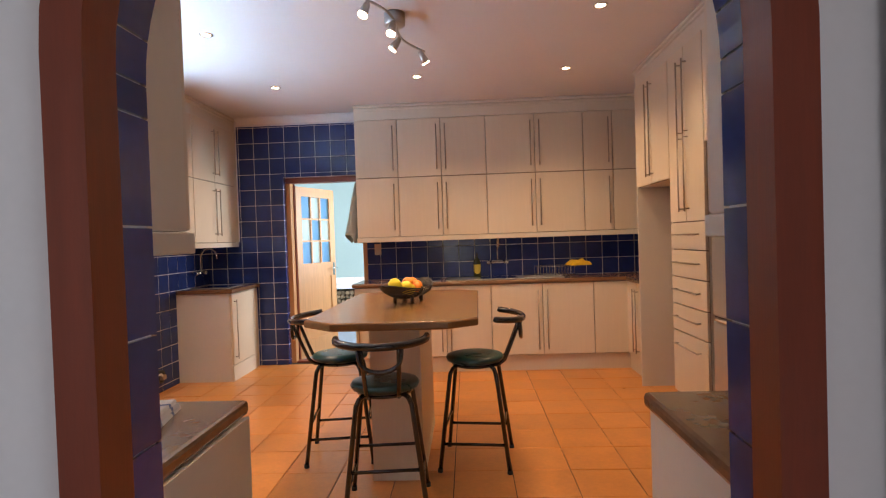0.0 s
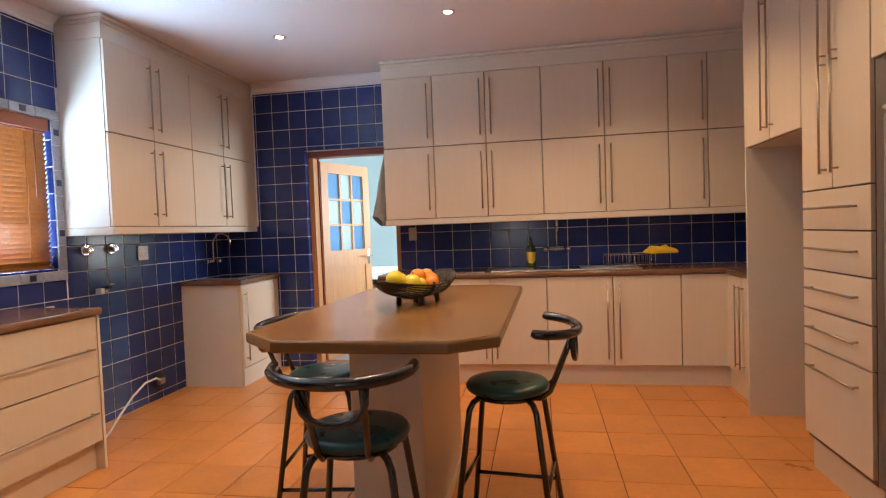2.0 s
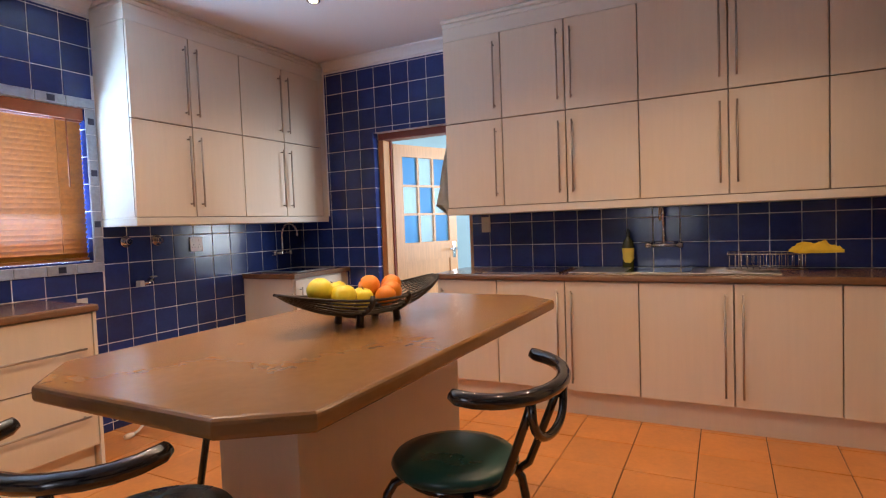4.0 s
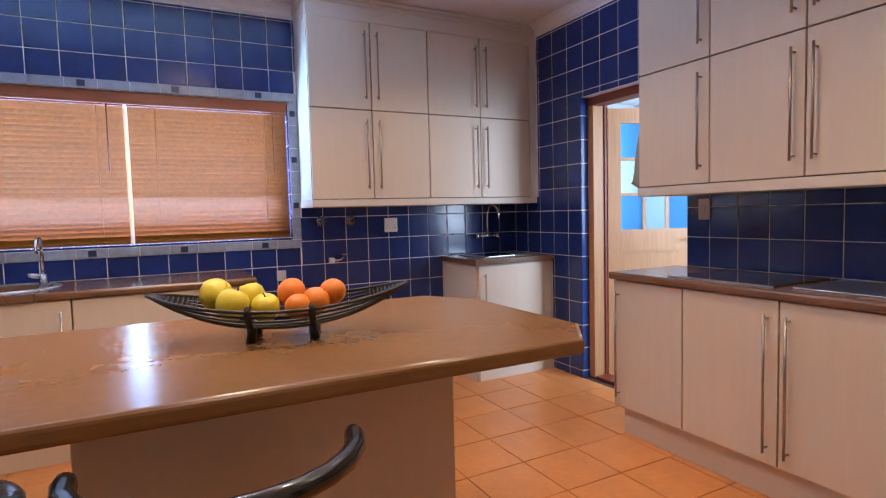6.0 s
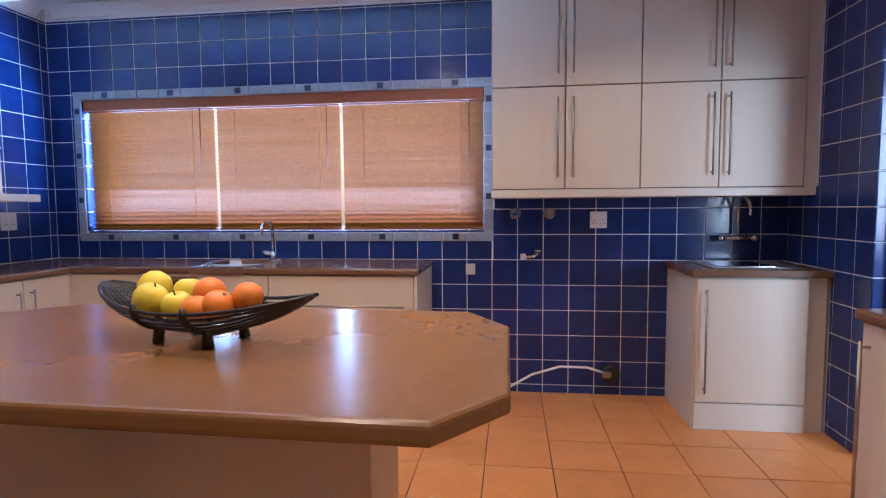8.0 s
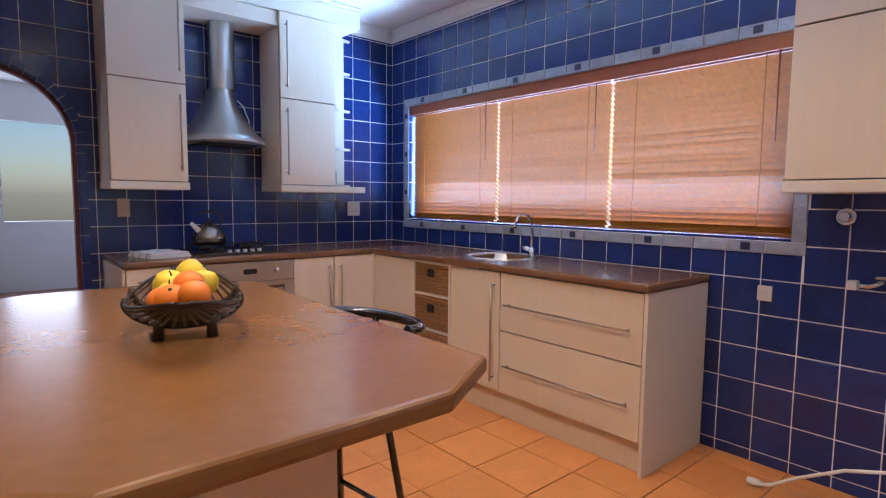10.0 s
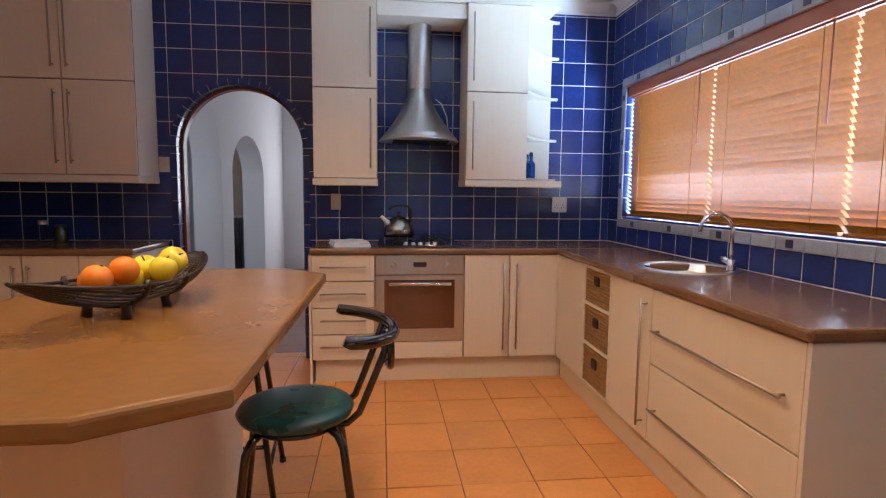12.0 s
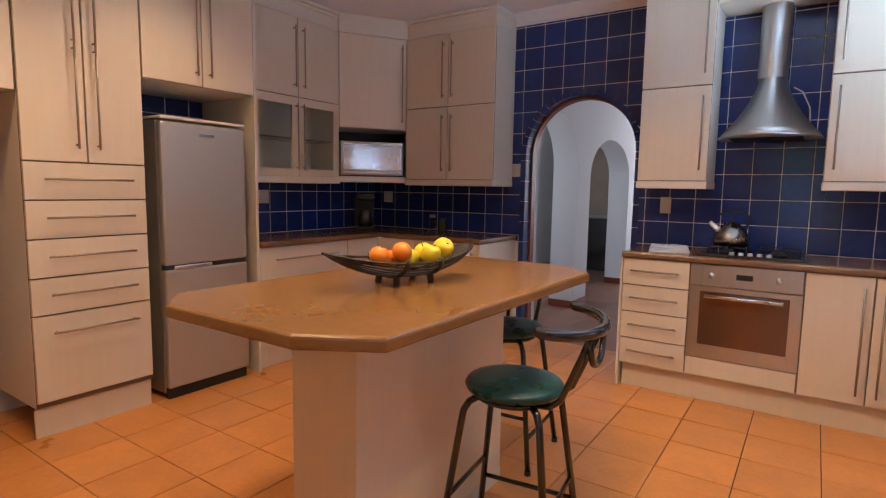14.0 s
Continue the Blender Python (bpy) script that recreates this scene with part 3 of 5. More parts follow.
os_ = thing("corner_shelves", -2.086, YS + 0.012, UB, 0, "white open end shelves with curved fronts", "shelf")
part("back_panel", boxes((-0.262, 0, 0.002, 0.016, 0, UT - UB)), M_CAR, os_)
for z in (0.0, 0.305, 0.622, 0.927, UT - UB - 0.02):
    sweep = [(-0.31 * u, 0.017 + 0.318 * (1 - u) ** 1.7) for u in [k / 12 for k in range(1, 12)]]
    outl = [(0, 0.017), (0, 0.335)] + sweep + [(-0.316, 0.024), (-0.312, 0.003), (-0.263, 0.003), (-0.263, 0.017)]
    part("shelf", prism(bmesh.new(), outl, z, z + 0.02, bevel=0.003), M_CAR, os_)
for x, y, h, m_, lab in ((-2.13, 1.05, 0.16, M_TEALG, "pale teal glass bottle on the corner shelf"), (-2.175, 1.00, 0.18, M_BLUEG, "tall deep blue glass bottle on the corner shelf")):
    b = thing("bottle", x, y, UB + 0.019, 0, lab, "bottle")
    part("body", lathed([(0, 0), (0.03, 0), (0.032, 0.01), (0.032, h * 0.62), (0.012, h * 0.76), (0.012, h * 0.93), (0.015, h * 0.94), (0.015, h), (0, h)], 16), m_, b)
    part("cap", lathed([(0.013, h), (0.013, h + 0.018), (0, h + 0.018)], 10), M_BMATT, b, "dark stopper")

# cooker hood
hd = thing("cooker_hood", -1.325, YS + 0.012, 1.66, 0, "flared stainless steel chimney cooker hood", "cooker hood")
bm = bmesh.new()
rows = []
for i in range(13):
    u = i / 12
    hx = 0.085 + 0.205 * (1 - u) ** 1.55
    hy = 0.17 + 0.25 * (1 - u) ** 1.55
    z = 0.03 + 0.36 * u
    rows.append([bm.verts.new((hx * math.cos(math.pi * k / 20), hy * math.sin(math.pi * k / 20), z)) for k in range(21)])
rows.insert(0, [bm.verts.new((v.co.x, v.co.y, 0.0)) for v in rows[0]])
for a, b in zip(rows, rows[1:]):
    for k in range(20):
        bm.faces.new((a[k], a[k + 1], b[k + 1], b[k])).smooth = True
bm.faces.new(rows[0][::-1])
part("canopy", bm, M_STEEL, hd)
part("chimney", lathed([(0.086, 0.385), (0.086, 0.90)], 28, (0, 0.088, 0)), M_STEEL, hd)
part("rim", tubes([(0.294 * math.cos(math.pi * k / 20), 0.424 * math.sin(math.pi * k / 20), 0.012) for k in range(21)], r=0.009, n=6), M_STEEL, hd)
part("filter", boxes((-0.2, 0.2, 0.05, 0.30, -0.006, -0.001)), M_BMATT, hd, "dark grease filter")
part("cable", tubes([(-0.12, 0.05, 0.33), (-0.17, 0.03, 0.3), (-0.215, 0.02, 0.2), (-0.225, 0.015, 0.08)], r=0.005, n=6), M_WHITE, hd, "pale flex")

# south-east run
cabinet("cream wall cabinet with two pairs of doors", 1.46, SU, 180, 0.89, 0.352, UB, UT, [(0, 0.445, UB, UM, "R"), (0.445, 0.89, UB, UM, "L"), (0, 0.445, UM, UT, "R"), (0.445, 0.89, UM, UT, "L")], group=GU)
pelmet(1.46, SU, 180, 0.89, 0.352)
filler(1.46, SU, 180, 0.89, 0.352)
EU = 1.79
dgx, dgy = EU - 1.46, 1.72 - SU
dl, da = math.hypot(dgx, dgy), math.degrees(math.atan2(dgy, dgx))
t = thing("corner_cabinet", EU, 1.72, 0, da + 180, "cream diagonal corner cabinet above a microwave niche", "cabinet", GU)
corner = [(EU, 1.72), (1.46, SU), (1.46, YS + 0.012), (XE - 0.003, YS + 0.012), (XE - 0.003, 1.72)]
cu = [(p[0] + 0.016, p[1] - 0.013) if i < 2 else p for i, p in enumerate(corner)]
inv = t.matrix_world.inverted()


def local(outl):
    return [tuple((inv @ Vector((x, y, 0)))[:2]) for x, y in outl]


part("body", prism(bmesh.new(), local(cu), 1.82, UT), M_CAR, t)
part("shelf", prism(bmesh.new(), local(cu), UB - 0.03, UB + 0.02), M_CAR, t)
part("back_panel", prism(bmesh.new(), local([(1.75, 0.89), (2.12, 0.89), (2.12, 1.45)]), UB + 0.02, 1.82), M_BMATT, t, "dark niche back")
front(t, 0, dl, 1.82, UT, "R")
solid("cabinet_cornice", prism(bmesh.new(), corner, UT + 0.002, H - 0.002), M_CAR, "painted cornice boxing above the cabinets", "cornice")
mw = thing("microwave", EU + 0.01, 1.705, UB + 0.0205, da + 180, "silver microwave with mirrored door in a niche", "microwave")
part("body", boxes((0.01, dl - 0.03, 0.02, 0.30, 0.012, 0.30), bevel=0.006), M_FRIDGE, mw)
part("door", boxes((0.01, dl - 0.03, -0.002, 0.0185, 0.012, 0.30), bevel=0.004), M_FRIDGE, mw)
part("glass", boxes((0.035, dl - 0.05, -0.006, -0.0025, 0.06, 0.275)), material("mirror_glass", (0.4, 0.43, 0.45), 0.16, 1.0, bump=0), mw, "mirrored glass")
part("handle", tubes([(0.03, -0.02, 0.032), (dl - 0.05, -0.02, 0.032)], r=0.009), M_WHITE, mw, "pale bar along the foot")

# east wall cabinets with glass doors, fronts at x 1.79
t = cabinet("cream wall cabinet with plain doors over glazed ones", EU, 2.60, -90, 0.88, 0.347, UM, UT, [(0, 0.44, UM, UT, "R"), (0.44, 0.88, UM, UT, "L")], group=GU)
part("side_panel", boxes((0.001, 0.018, 0.02, 0.347, UB, UM)), M_CAR, t)
part("side_panel", boxes((0.862, 0.879, 0.02, 0.347, UB, UM)), M_CAR, t)
part("back_panel", boxes((0.018, 0.862, 0.33, 0.347, UB, UM)), M_CAR, t)
part("shelf", boxes((0.018, 0.862, 0.02, 0.33, UB, UB + 0.016)), M_CAR, t)
part("glass_shelf", boxes((0.018, 0.862, 0.05, 0.33, 1.68, 1.688)), M_CLEAR, t, "clear glass shelf")
for x0, g in ((0.0, "R"), (0.44, "L")):
    x1 = x0 + 0.44
    d_ = part("glazed_door", boxes((x0 + 0.003, x0 + 0.065, 0, 0.018, UB, UM - 0.003), (x1 - 0.065, x1 - 0.003, 0, 0.018, UB, UM - 0.003), (x0 + 0.065, x1 - 0.065, 0, 0.018, UB, UB + 0.062), (x0 + 0.065, x1 - 0.065, 0, 0.018, UM - 0.065, UM - 0.003)), M_CAB, t, "cream framed glass door")
    g_ = part("glass", boxes((x0 + 0.064, x1 - 0.064, 0.008, 0.012, UB + 0.061, UM - 0.064)), M_CLEAR, d_)
    g_.visible_shadow = False
    hx = x1 - 0.03 if g == "R" else x0 + 0.03
    bar_handle(d_, hx, UB + 0.05, hx, UM - 0.05)
pelmet(EU, 2.60, -90, 0.88, 0.347)
filler(EU, 2.60, -90, 0.90, 0.347)

# east base run and the run to the arch
EF = 1.54
cabinet("cream base unit with wide drawers", EF, 2.74, -90, 0.86, 0.597, BZ0, BZ1, [(0, 0.86, 0.63, BZ1, "T", "drawer"), (0, 0.86, 0.40, 0.63, "T", "drawer"), (0, 0.86, BZ0, 0.40, "T", "drawer")], group=GB)
cabinet("plain cream corner cabinet front", EF, 1.879, -90, 0.37, 0.597, BZ0, BZ1, [(0, 0.37, BZ0, BZ1, "")], group=GB)
cabinet("cream base cabinet with long bar handles", 1.53, SF, 180, 0.992, 0.61, BZ0, BZ1, [(0.0, 0.36, BZ0, BZ1, "R"), (0.36, 0.69, BZ0, BZ1, "L"), (0.69, 0.992, BZ0, BZ1, "R")], group=GB)
solid("end_panel", boxes((0.520, 0.536, YS + 0.016, SF - 0.002, 0.001, BZ1), bevel=0.001), M_CAR, "cream end panel beside the arch", "panel")
plinth("kickboard", EF + 0.05, 2.74, -90, 1.31)
plinth("kickboard", 1.59, SF - 0.05, 180, 1.07)

# tall units on the east side
solid("end_panel", boxes((EF + 0.002, XE - 0.002, 2.742, 2.762, 0.001, UT)), M_CAR, "tall cream panel beside the fridge", "panel")
cabinet("cream cabinet over the fridge bay", EF, 3.50, -90, 0.737, 0.597, 1.90, UT, [(0, 0.368, 1.90, UT, "R"), (0.368, 0.737, 1.90, UT, "L")], group="tall units")
t = cabinet("tall cream larder with doors over five drawers", EF, 4.09, -90, 0.587, 0.597, BZ0, UT, [(0, 0.293, 1.41, UT, ""), (0.293, 0.587, 1.41, UT, ""), (0, 0.587, 1.219, 1.41, "T", "drawer"), (0, 0.587, 1.025, 1.219, "T", "drawer"), (0, 0.587, 0.83, 1.025, "T", "drawer"), (0, 0.587, 0.64, 0.83, "T", "drawer"), (0, 0.587, BZ0 + 0.025, 0.64, "T", "drawer")], group="tall units")
for hx in (0.293 - 0.05, 0.293 + 0.05):
    bar_handle(t, hx, 1.48, hx, 2.0)
    bar_handle(t, hx, 2.0, hx, 2.5)
plinth("kickboard", EF + 0.04, 4.09, -90, 0.587)
cabinet("cream cabinet over the open appliance bay", EF, 4.85, -90, 0.755, 0.597, 1.735, UT, [(0, 0.377, 1.735, UT, "R"), (0.377, 0.755, 1.735, UT, "L")], group="tall units")
solid("end_panel", boxes((EF + 0.002, XE - 0.002, 4.852, 4.87, 0.001, UT)), M_CAR, "tall cream panel of the open bay", "panel")
filler(EF, 4.87, -90, 2.13, 0.597)
RX = 1.61
cabinet("narrow cream corner base cabinet with paired handles", RX, 5.478, -90, 0.60, 0.52, BZ0, BZ1, [(0.0, 0.30, BZ0, BZ1, "R"), (0.30, 0.60, BZ0, BZ1, "L")], group=GB)
plinth("kickboard", RX + 0.03, 5.528, -90, 0.65)

for x0, x1, y0, y1 in ((-2.256, -2.2455, 1.4755, 1.4895), (1.603, 1.612, 5.474, 5.484), (1.529, 1.545, 1.478, 1.513)):
    solid("corner_post", boxes((x0, x1, y0, y1, BZ0, BZ1)), M_CAB, "slim cream post joining two corner fronts", "panel")

# fridge
fr = thing("fridge_freezer", 1.53, 3.415, 0, -90, "tall silver fridge freezer standing in its bay", "fridge")
FWd = 0.57
part("body", boxes((0.004, FWd - 0.004, 0.062, 0.58, 0.03, 1.685), bevel=0.008), M_FRIDGE, fr)
part("freezer_door", boxes((0, FWd, 0, 0.058, 0.07, 0.80), bevel=0.016), M_FRIDGE, fr)
part("fridge_door", boxes((0, FWd, 0, 0.058, 0.825, 1.675), bevel=0.016), M_FRIDGE, fr)
part("seal", boxes((0.01, FWd - 0.01, 0.012, 0.06, 0.795, 0.83)), M_BMATT, fr, "dark door gap")
part("handle", boxes((0.05, 0.30, -0.012, 0.01, 0.800, 0.824), bevel=0.006), M_CHROME, fr, "bright recessed grip")
part("top_cap", boxes((0, FWd, 0.0, 0.55, 1.686, 1.705), bevel=0.008), M_WHITE, fr, "pale top cap")
part("badge", boxes((0.24, 0.34, -0.003, 0.002, 1.60, 1.615)), M_CHROME, fr, "small bright badge")
part("foot_strip", boxes((0.01, FWd - 0.01, 0.03, 0.06, 0.001, 0.066)), M_BMATT, fr, "black foot strip")

# ---- worktops ----


def worktop(name, rows, mat, label, bevel=0.012):
    bm = bmesh.new()
    for r in rows:
        box(bm, *r, CT - 0.04, CT, bevel=bevel)
    return solid(name, bm, mat, label, "worktop")


worktop("worktop_north", [(-1.13, XE - 0.004, FY - 0.02, YN - 0.012)], M_TOP, "long brown laminate worktop with rounded edge")
worktop("worktop_return", [(RX - 0.02, XE - 0.004, 4.872, FY - 0.021)], M_TOP, "brown laminate worktop return in the corner")
SKX, SKY = -2.60, 2.49
worktop("worktop_west", [(XW + 0.01, WF + 0.02, SKY + 0.17, 3.745), (XW + 0.01, WF + 0.02, 1.502, SKY - 0.17)], M_TOP, "brown laminate worktop under the window")
worktop("worktop_strip", [(SKX + 0.17, WF + 0.02, SKY - 0.17, SKY + 0.17)], M_TOP, "brown worktop strip before the round sink", 0.0)
worktop("worktop_strip", [(XW + 0.01, SKX - 0.17, SKY - 0.17, SKY + 0.17)], M_TOP, "brown worktop strip behind the round sink", 0.0)
worktop("worktop_south", [(XW + 0.01, -0.575, YS + 0.012, 1.50)], M_TOP, "brown laminate worktop with the hob")
worktop("worktop_east", [(EF - 0.02, XE - 0.004, 1.502, 2.74), (0.508, XE - 0.004, YS + 0.012, 1.50)], M_TOP, "brown laminate corner worktop")
worktop("worktop_corner", [(XW + 0.01, -2.28, 5.29, YN - 0.012)], M_TOP, "brown worktop of the corner sink", 0.006)

# island
isl = thing("kitchen_island", -0.38, 3.46, 0, 0, "island with tan eight-sided top on cream pillar base", "island")
top = [(-0.79, 4.157), (-0.815, 2.81), (-0.64, 2.65), (-0.06, 2.643), (0.09, 2.745), (0.118, 4.165), (-0.035, 4.283), (-0.585, 4.28)]
part("worktop", prism(bmesh.new(), [(x + 0.38, y - 3.46) for x, y in top], IT - 0.042, IT, bevel=0.012), M_ISL, isl, "tan mottled laminate top with rounded edge")
part("pillar", boxes((-0.14, 0.146, -0.42, 0.518, 0.001, IT - 0.043), bevel=0.003), M_CAB, isl, "cream laminate pillar")
part("skirting", boxes((-0.143, 0.149, -0.423, 0.521, 0.001, 0.06), bevel=0.002), M_CAR, isl)

# ---- stools ----


def stool(x, y, rz):
    """Round-seated bar stool; the back is on its local -y side."""
    t = thing("bar_stool", x, y, 0, rz, "black tubular bar stool with round dark green seat", "stool", "stools round the island")
    sz = 0.65
    part("seat", lathed([(0, sz - 0.045), (0.14, sz - 0.045), (0.168, sz - 0.034), (0.175, sz - 0.018), (0.166, sz - 0.004), (0.13, sz + 0.003), (0, sz + 0.004)], 36), M_SEAT, t, "glossy dark green vinyl cushion")
    part("seat_ring", tubes([(0.13 * math.cos(a * math.pi / 12), 0.13 * math.sin(a * math.pi / 12), sz - 0.055) for a in range(25)], r=0.011, n=8), M_BLACK, t)
    feet = [(0.2, 0.2), (-0.2, 0.2), (-0.2, -0.2), (0.2, -0.2)]
    for fx, fy in feet:
        pts = []
        for u, z in ((0.35, sz - 0.052), (0.5, sz - 0.054), (0.6, sz - 0.066), (0.67, sz - 0.095), (0.70, sz - 0.14)):
            pts.append((fx * u, fy * u, z))
        pts.append((fx, fy, 0.012))
        part("leg", tubes(pts, r=0.0125, n=10), M_BLACK, t)
        part("foot", lathed([(0, 0.001), (0.016, 0.001), (0.015, 0.022), (0, 0.022)], 10, (fx, fy, 0)), M_BMATT, t, "black rubber foot")

    def at(i, z):
        fx, fy = feet[i]
        u = 1 - 0.3 * (z - 0.012) / (sz - 0.15)
        return (fx * u, fy * u, z)

    for i, z in ((0, 0.25), (1, 0.16), (2, 0.25), (3, 0.16)):
        part("stretcher", tubes([at(i, z), at((i + 1) % 4, z)], r=0.009, n=8), M_BLACK, t)
    for s in (-1, 1):
        part("back_post", tubes([(s * 0.075, -0.06, sz - 0.056), (s * 0.075, -0.15, sz - 0.05), (s * 0.077, -0.185, sz - 0.02), (s * 0.08, -0.21, sz + 0.04), (s * 0.085, -0.25, sz + 0.14), (s * 0.088, -0.281, sz + 0.225)], r=0.011, n=8), M_BLACK, t)
    part("back_loop", tubes([(s * 0.1 * math.sin(a), -0.283 + 0.02 * (1 - math.cos(a)) * 0.3, sz + 0.22 - 0.12 * (math.cos(a) ** 0.5 if math.cos(a) > 0 else 0)) for s, a in [(1, radians(-90 + 15 * k)) for k in range(13)]], r=0.011, n=8), M_BLACK, t)
    rail = [(0.218, -0.135, sz + 0.24)] + [(0.218 * math.cos(radians(a)), -0.15 - 0.148 * math.sin(radians(a)), sz + 0.234 - 0.015 * math.sin(radians(a))) for a in range(0, 181, 15)] + [(-0.218, -0.135, sz + 0.24)]
    part("backrest", tubes(rail, r=[0.014] + [0.0185] * (len(rail) - 2) + [0.014], n=12), M_BLACK, t)


stool(0.07, 3.32, 84)
stool(-0.392, 2.75, 5)
stool(-0.785, 3.455, -83)

# ---- fruit bowl ----
bw = thing("fruit_bowl", -0.345, 3.525, IT + 0.001, 74, "boat-shaped dark rattan fruit bowl on the island", "bowl")
L2, W2 = 0.337, 0.118


def hull(u, v):
    """u along -1..1, v across -1..1."""
    taper = (1 - abs(u) ** 2.2) ** 0.8
    x = L2 * u
    y = W2 * taper * math.sin(v * math.pi / 2) + 0.012 * v
    rim = 0.088 + 0.042 * abs(u) ** 2
    keel = 0.028 + 0.102 * abs(u) ** 2.2
    z = keel + (rim - keel) * (1 - math.cos(v * math.pi / 2))
    return (x, y, z)


for k in range(15):
    v = -1 + k / 7
    part("rod", tubes([hull(-1 + i / 13, v) for i in range(27)], r=0.0034 if 0 < k < 14 else 0.0048, n=6), M_BOWL, bw)
for u in (-0.23, 0.23):
    part("rib", tubes([hull(u, -1.16 + 2.32 * i / 14) for i in range(15)], r=[0.006] + [0.0095] * 13 + [0.006], n=8), M_BOWL, bw)
    for s in (-1, 1):
        part("foot", tubes([(L2 * u, s * 0.056, 0.05), (L2 * u, s * 0.058, 0.024), (L2 * u * 1.04, s * 0.060, 0.001)], r=[0.017, 0.012, 0.014], n=8), M_BOWL, bw)
    part("cross_bar", boxes((L2 * u - 0.008, L2 * u + 0.008, -0.055, 0.055, 0.03, 0.045), bevel=0.003), M_BOWL, bw)
for s in (-1, 1):
    part("side_bar", boxes((-0.075, 0.075, s * 0.05 - 0.006, s * 0.05 + 0.006, 0.034, 0.046), bevel=0.003), M_BOWL, bw)
for s in (-1, 1):
    bm = bmesh.new()
    for k in range(9):
        u = s * (0.70 + 0.032 * k)
        tube(bm, [hull(u, -1), hull(u, -0.5), hull(u, 0), hull(u, 0.5), hull(u, 1)], 0.003, 5)
    part("end_lashing", bm, M_BOWL, bw)
bmat = bw.matrix_world


def fruit(name, u, w, h, r, mat, label):
    p = bmat @ Vector((u, w, h))
    t = thing(name, p.x, p.y, p.z, 0, label, "fruit", "fruit in the bowl")
    t.matrix_world = pose(p.x, p.y, p.z, random.uniform(-50, 50), random.uniform(-50, 50), random.uniform(0, 360)) @ pose(0, 0, -r)
    if name == "apple":
        prof = [(0, r * 0.16), (r * 0.3, 0.02 * r), (r * 0.62, 0.14 * r), (r * 0.93, 0.6 * r), (r, 1.1 * r), (r * 0.88, 1.55 * r), (r * 0.6, 1.83 * r), (r * 0.3, 1.88 * r), (r * 0.1, 1.76 * r), (0, 1.7 * r)]
        part("flesh", lathed(prof, 20), mat, t)
        part("stalk", tubes([(0, 0, 1.68 * r), (0.003, 0, 1.9 * r), (0.008, 0, 2.05 * r)], r=0.002, n=5), M_BMATT, t)
    else:
        prof = [(r * math.sin(math.pi * i / 12) * (1.0 if i not in (0, 12) else 0), r - r * 0.96 * math.cos(math.pi * i / 12)) for i in range(13)]
        part("peel", lathed(prof, 20), mat, t)
        part("stalk_scar", lathed([(0, 1.955 * r), (0.005, 1.95 * r), (0.004, 1.975 * r), (0, 1.975 * r)], 8), M_BOTT, t)


Y_, O_ = "yellow-green apple in the rattan bowl", "ripe orange in the rattan bowl"
for u, w, h, r in ((-0.175, 0.015, 0.122, 0.042), (-0.125, -0.04, 0.100, 0.042), (-0.09, 0.045, 0.108, 0.038), (-0.045, -0.03, 0.086, 0.038)):
    fruit("apple", u, w, h, r, M_YEL, Y_)
for u, w, h, r in ((0.02, 0.01, 0.118, 0.039), (0.04, -0.05, 0.086, 0.036), (0.085, -0.028, 0.096, 0.038), (0.13, 0.022, 0.112, 0.037)):
    fruit("orange", u, w, h, r, M_ORA, O_)

# ---- lamps ----
for x, y in ((-1.64, 3.60), (-1.63, 4.885), (-0.342, 4.75), (0.925, 4.70), (0.915, 3.45)):
    t = thing("downlight", x, y, H, 0, "small round recessed downlight, lit", "downlight", "downlights")
    part("ring", lathed([(0.03, -0.001), (0.046, -0.001), (0.044, -0.006), (0.034, -0.008), (0.03, -0.004)], 24), M_CHROME, t, "bright metal ring")
    part("bulb", lathed([(0, -0.0055), (0.029, -0.0045), (0.0295, -0.001)], 20), M_BULB, t, "glowing bulb")
    spot_lamp("downlight_beam", (x, y, H - 0.02), (x, y, 0), DOWN_W, WARM, 125, 0.8, 0.03)
tk = thing("spotlight_bar", -0.36, 3.42, H, 0, "curved metal ceiling spotlight bar with four lit spots", "ceiling light")
part("canopy", lathed([(0, -0.001), (0.065, -0.001), (0.065, -0.075), (0.058, -0.08), (0, -0.08)], 24), M_STEEL, tk)
part("bar", tubes([(-0.13 + 0.28 * u + 0.05 * math.sin(2 * math.pi * u), -0.46 + 0.92 * u, -0.088) for u in [i / 24 for i in range(25)]], r=0.008, n=8), M_STEEL, tk)
for u, tx, ty in ((0.06, -0.35, -0.35), (0.36, -0.2, -0.3), (0.66, -0.7, 0.0), (0.95, 0.5, 0.35)):
    px, py = -0.13 + 0.28 * u + 0.05 * math.sin(2 * math.pi * u), -0.46 + 0.92 * u
    d = Vector((tx, ty, -1)).normalized()
    a = Vector((px, py, -0.10))
    sp = part("spot_head", tubes([a, a + d * 0.02, a + d * 0.05, a + d * 0.085], r=[0.012, 0.02, 0.024, 0.03], n=16), M_STEEL, tk)
    part("bulb", tubes([a + d * 0.0855, a + d * 0.092], r=0.026, n=16), M_BULB, sp, "glowing bulb")
    w_ = tk.matrix_world @ (a + d * 0.1)
    spot_lamp("spot_beam", w_, w_ + d, SPOT_W, WARM, 115, 0.7, 0.025)

# ---- taps, sinks and small fittings ----


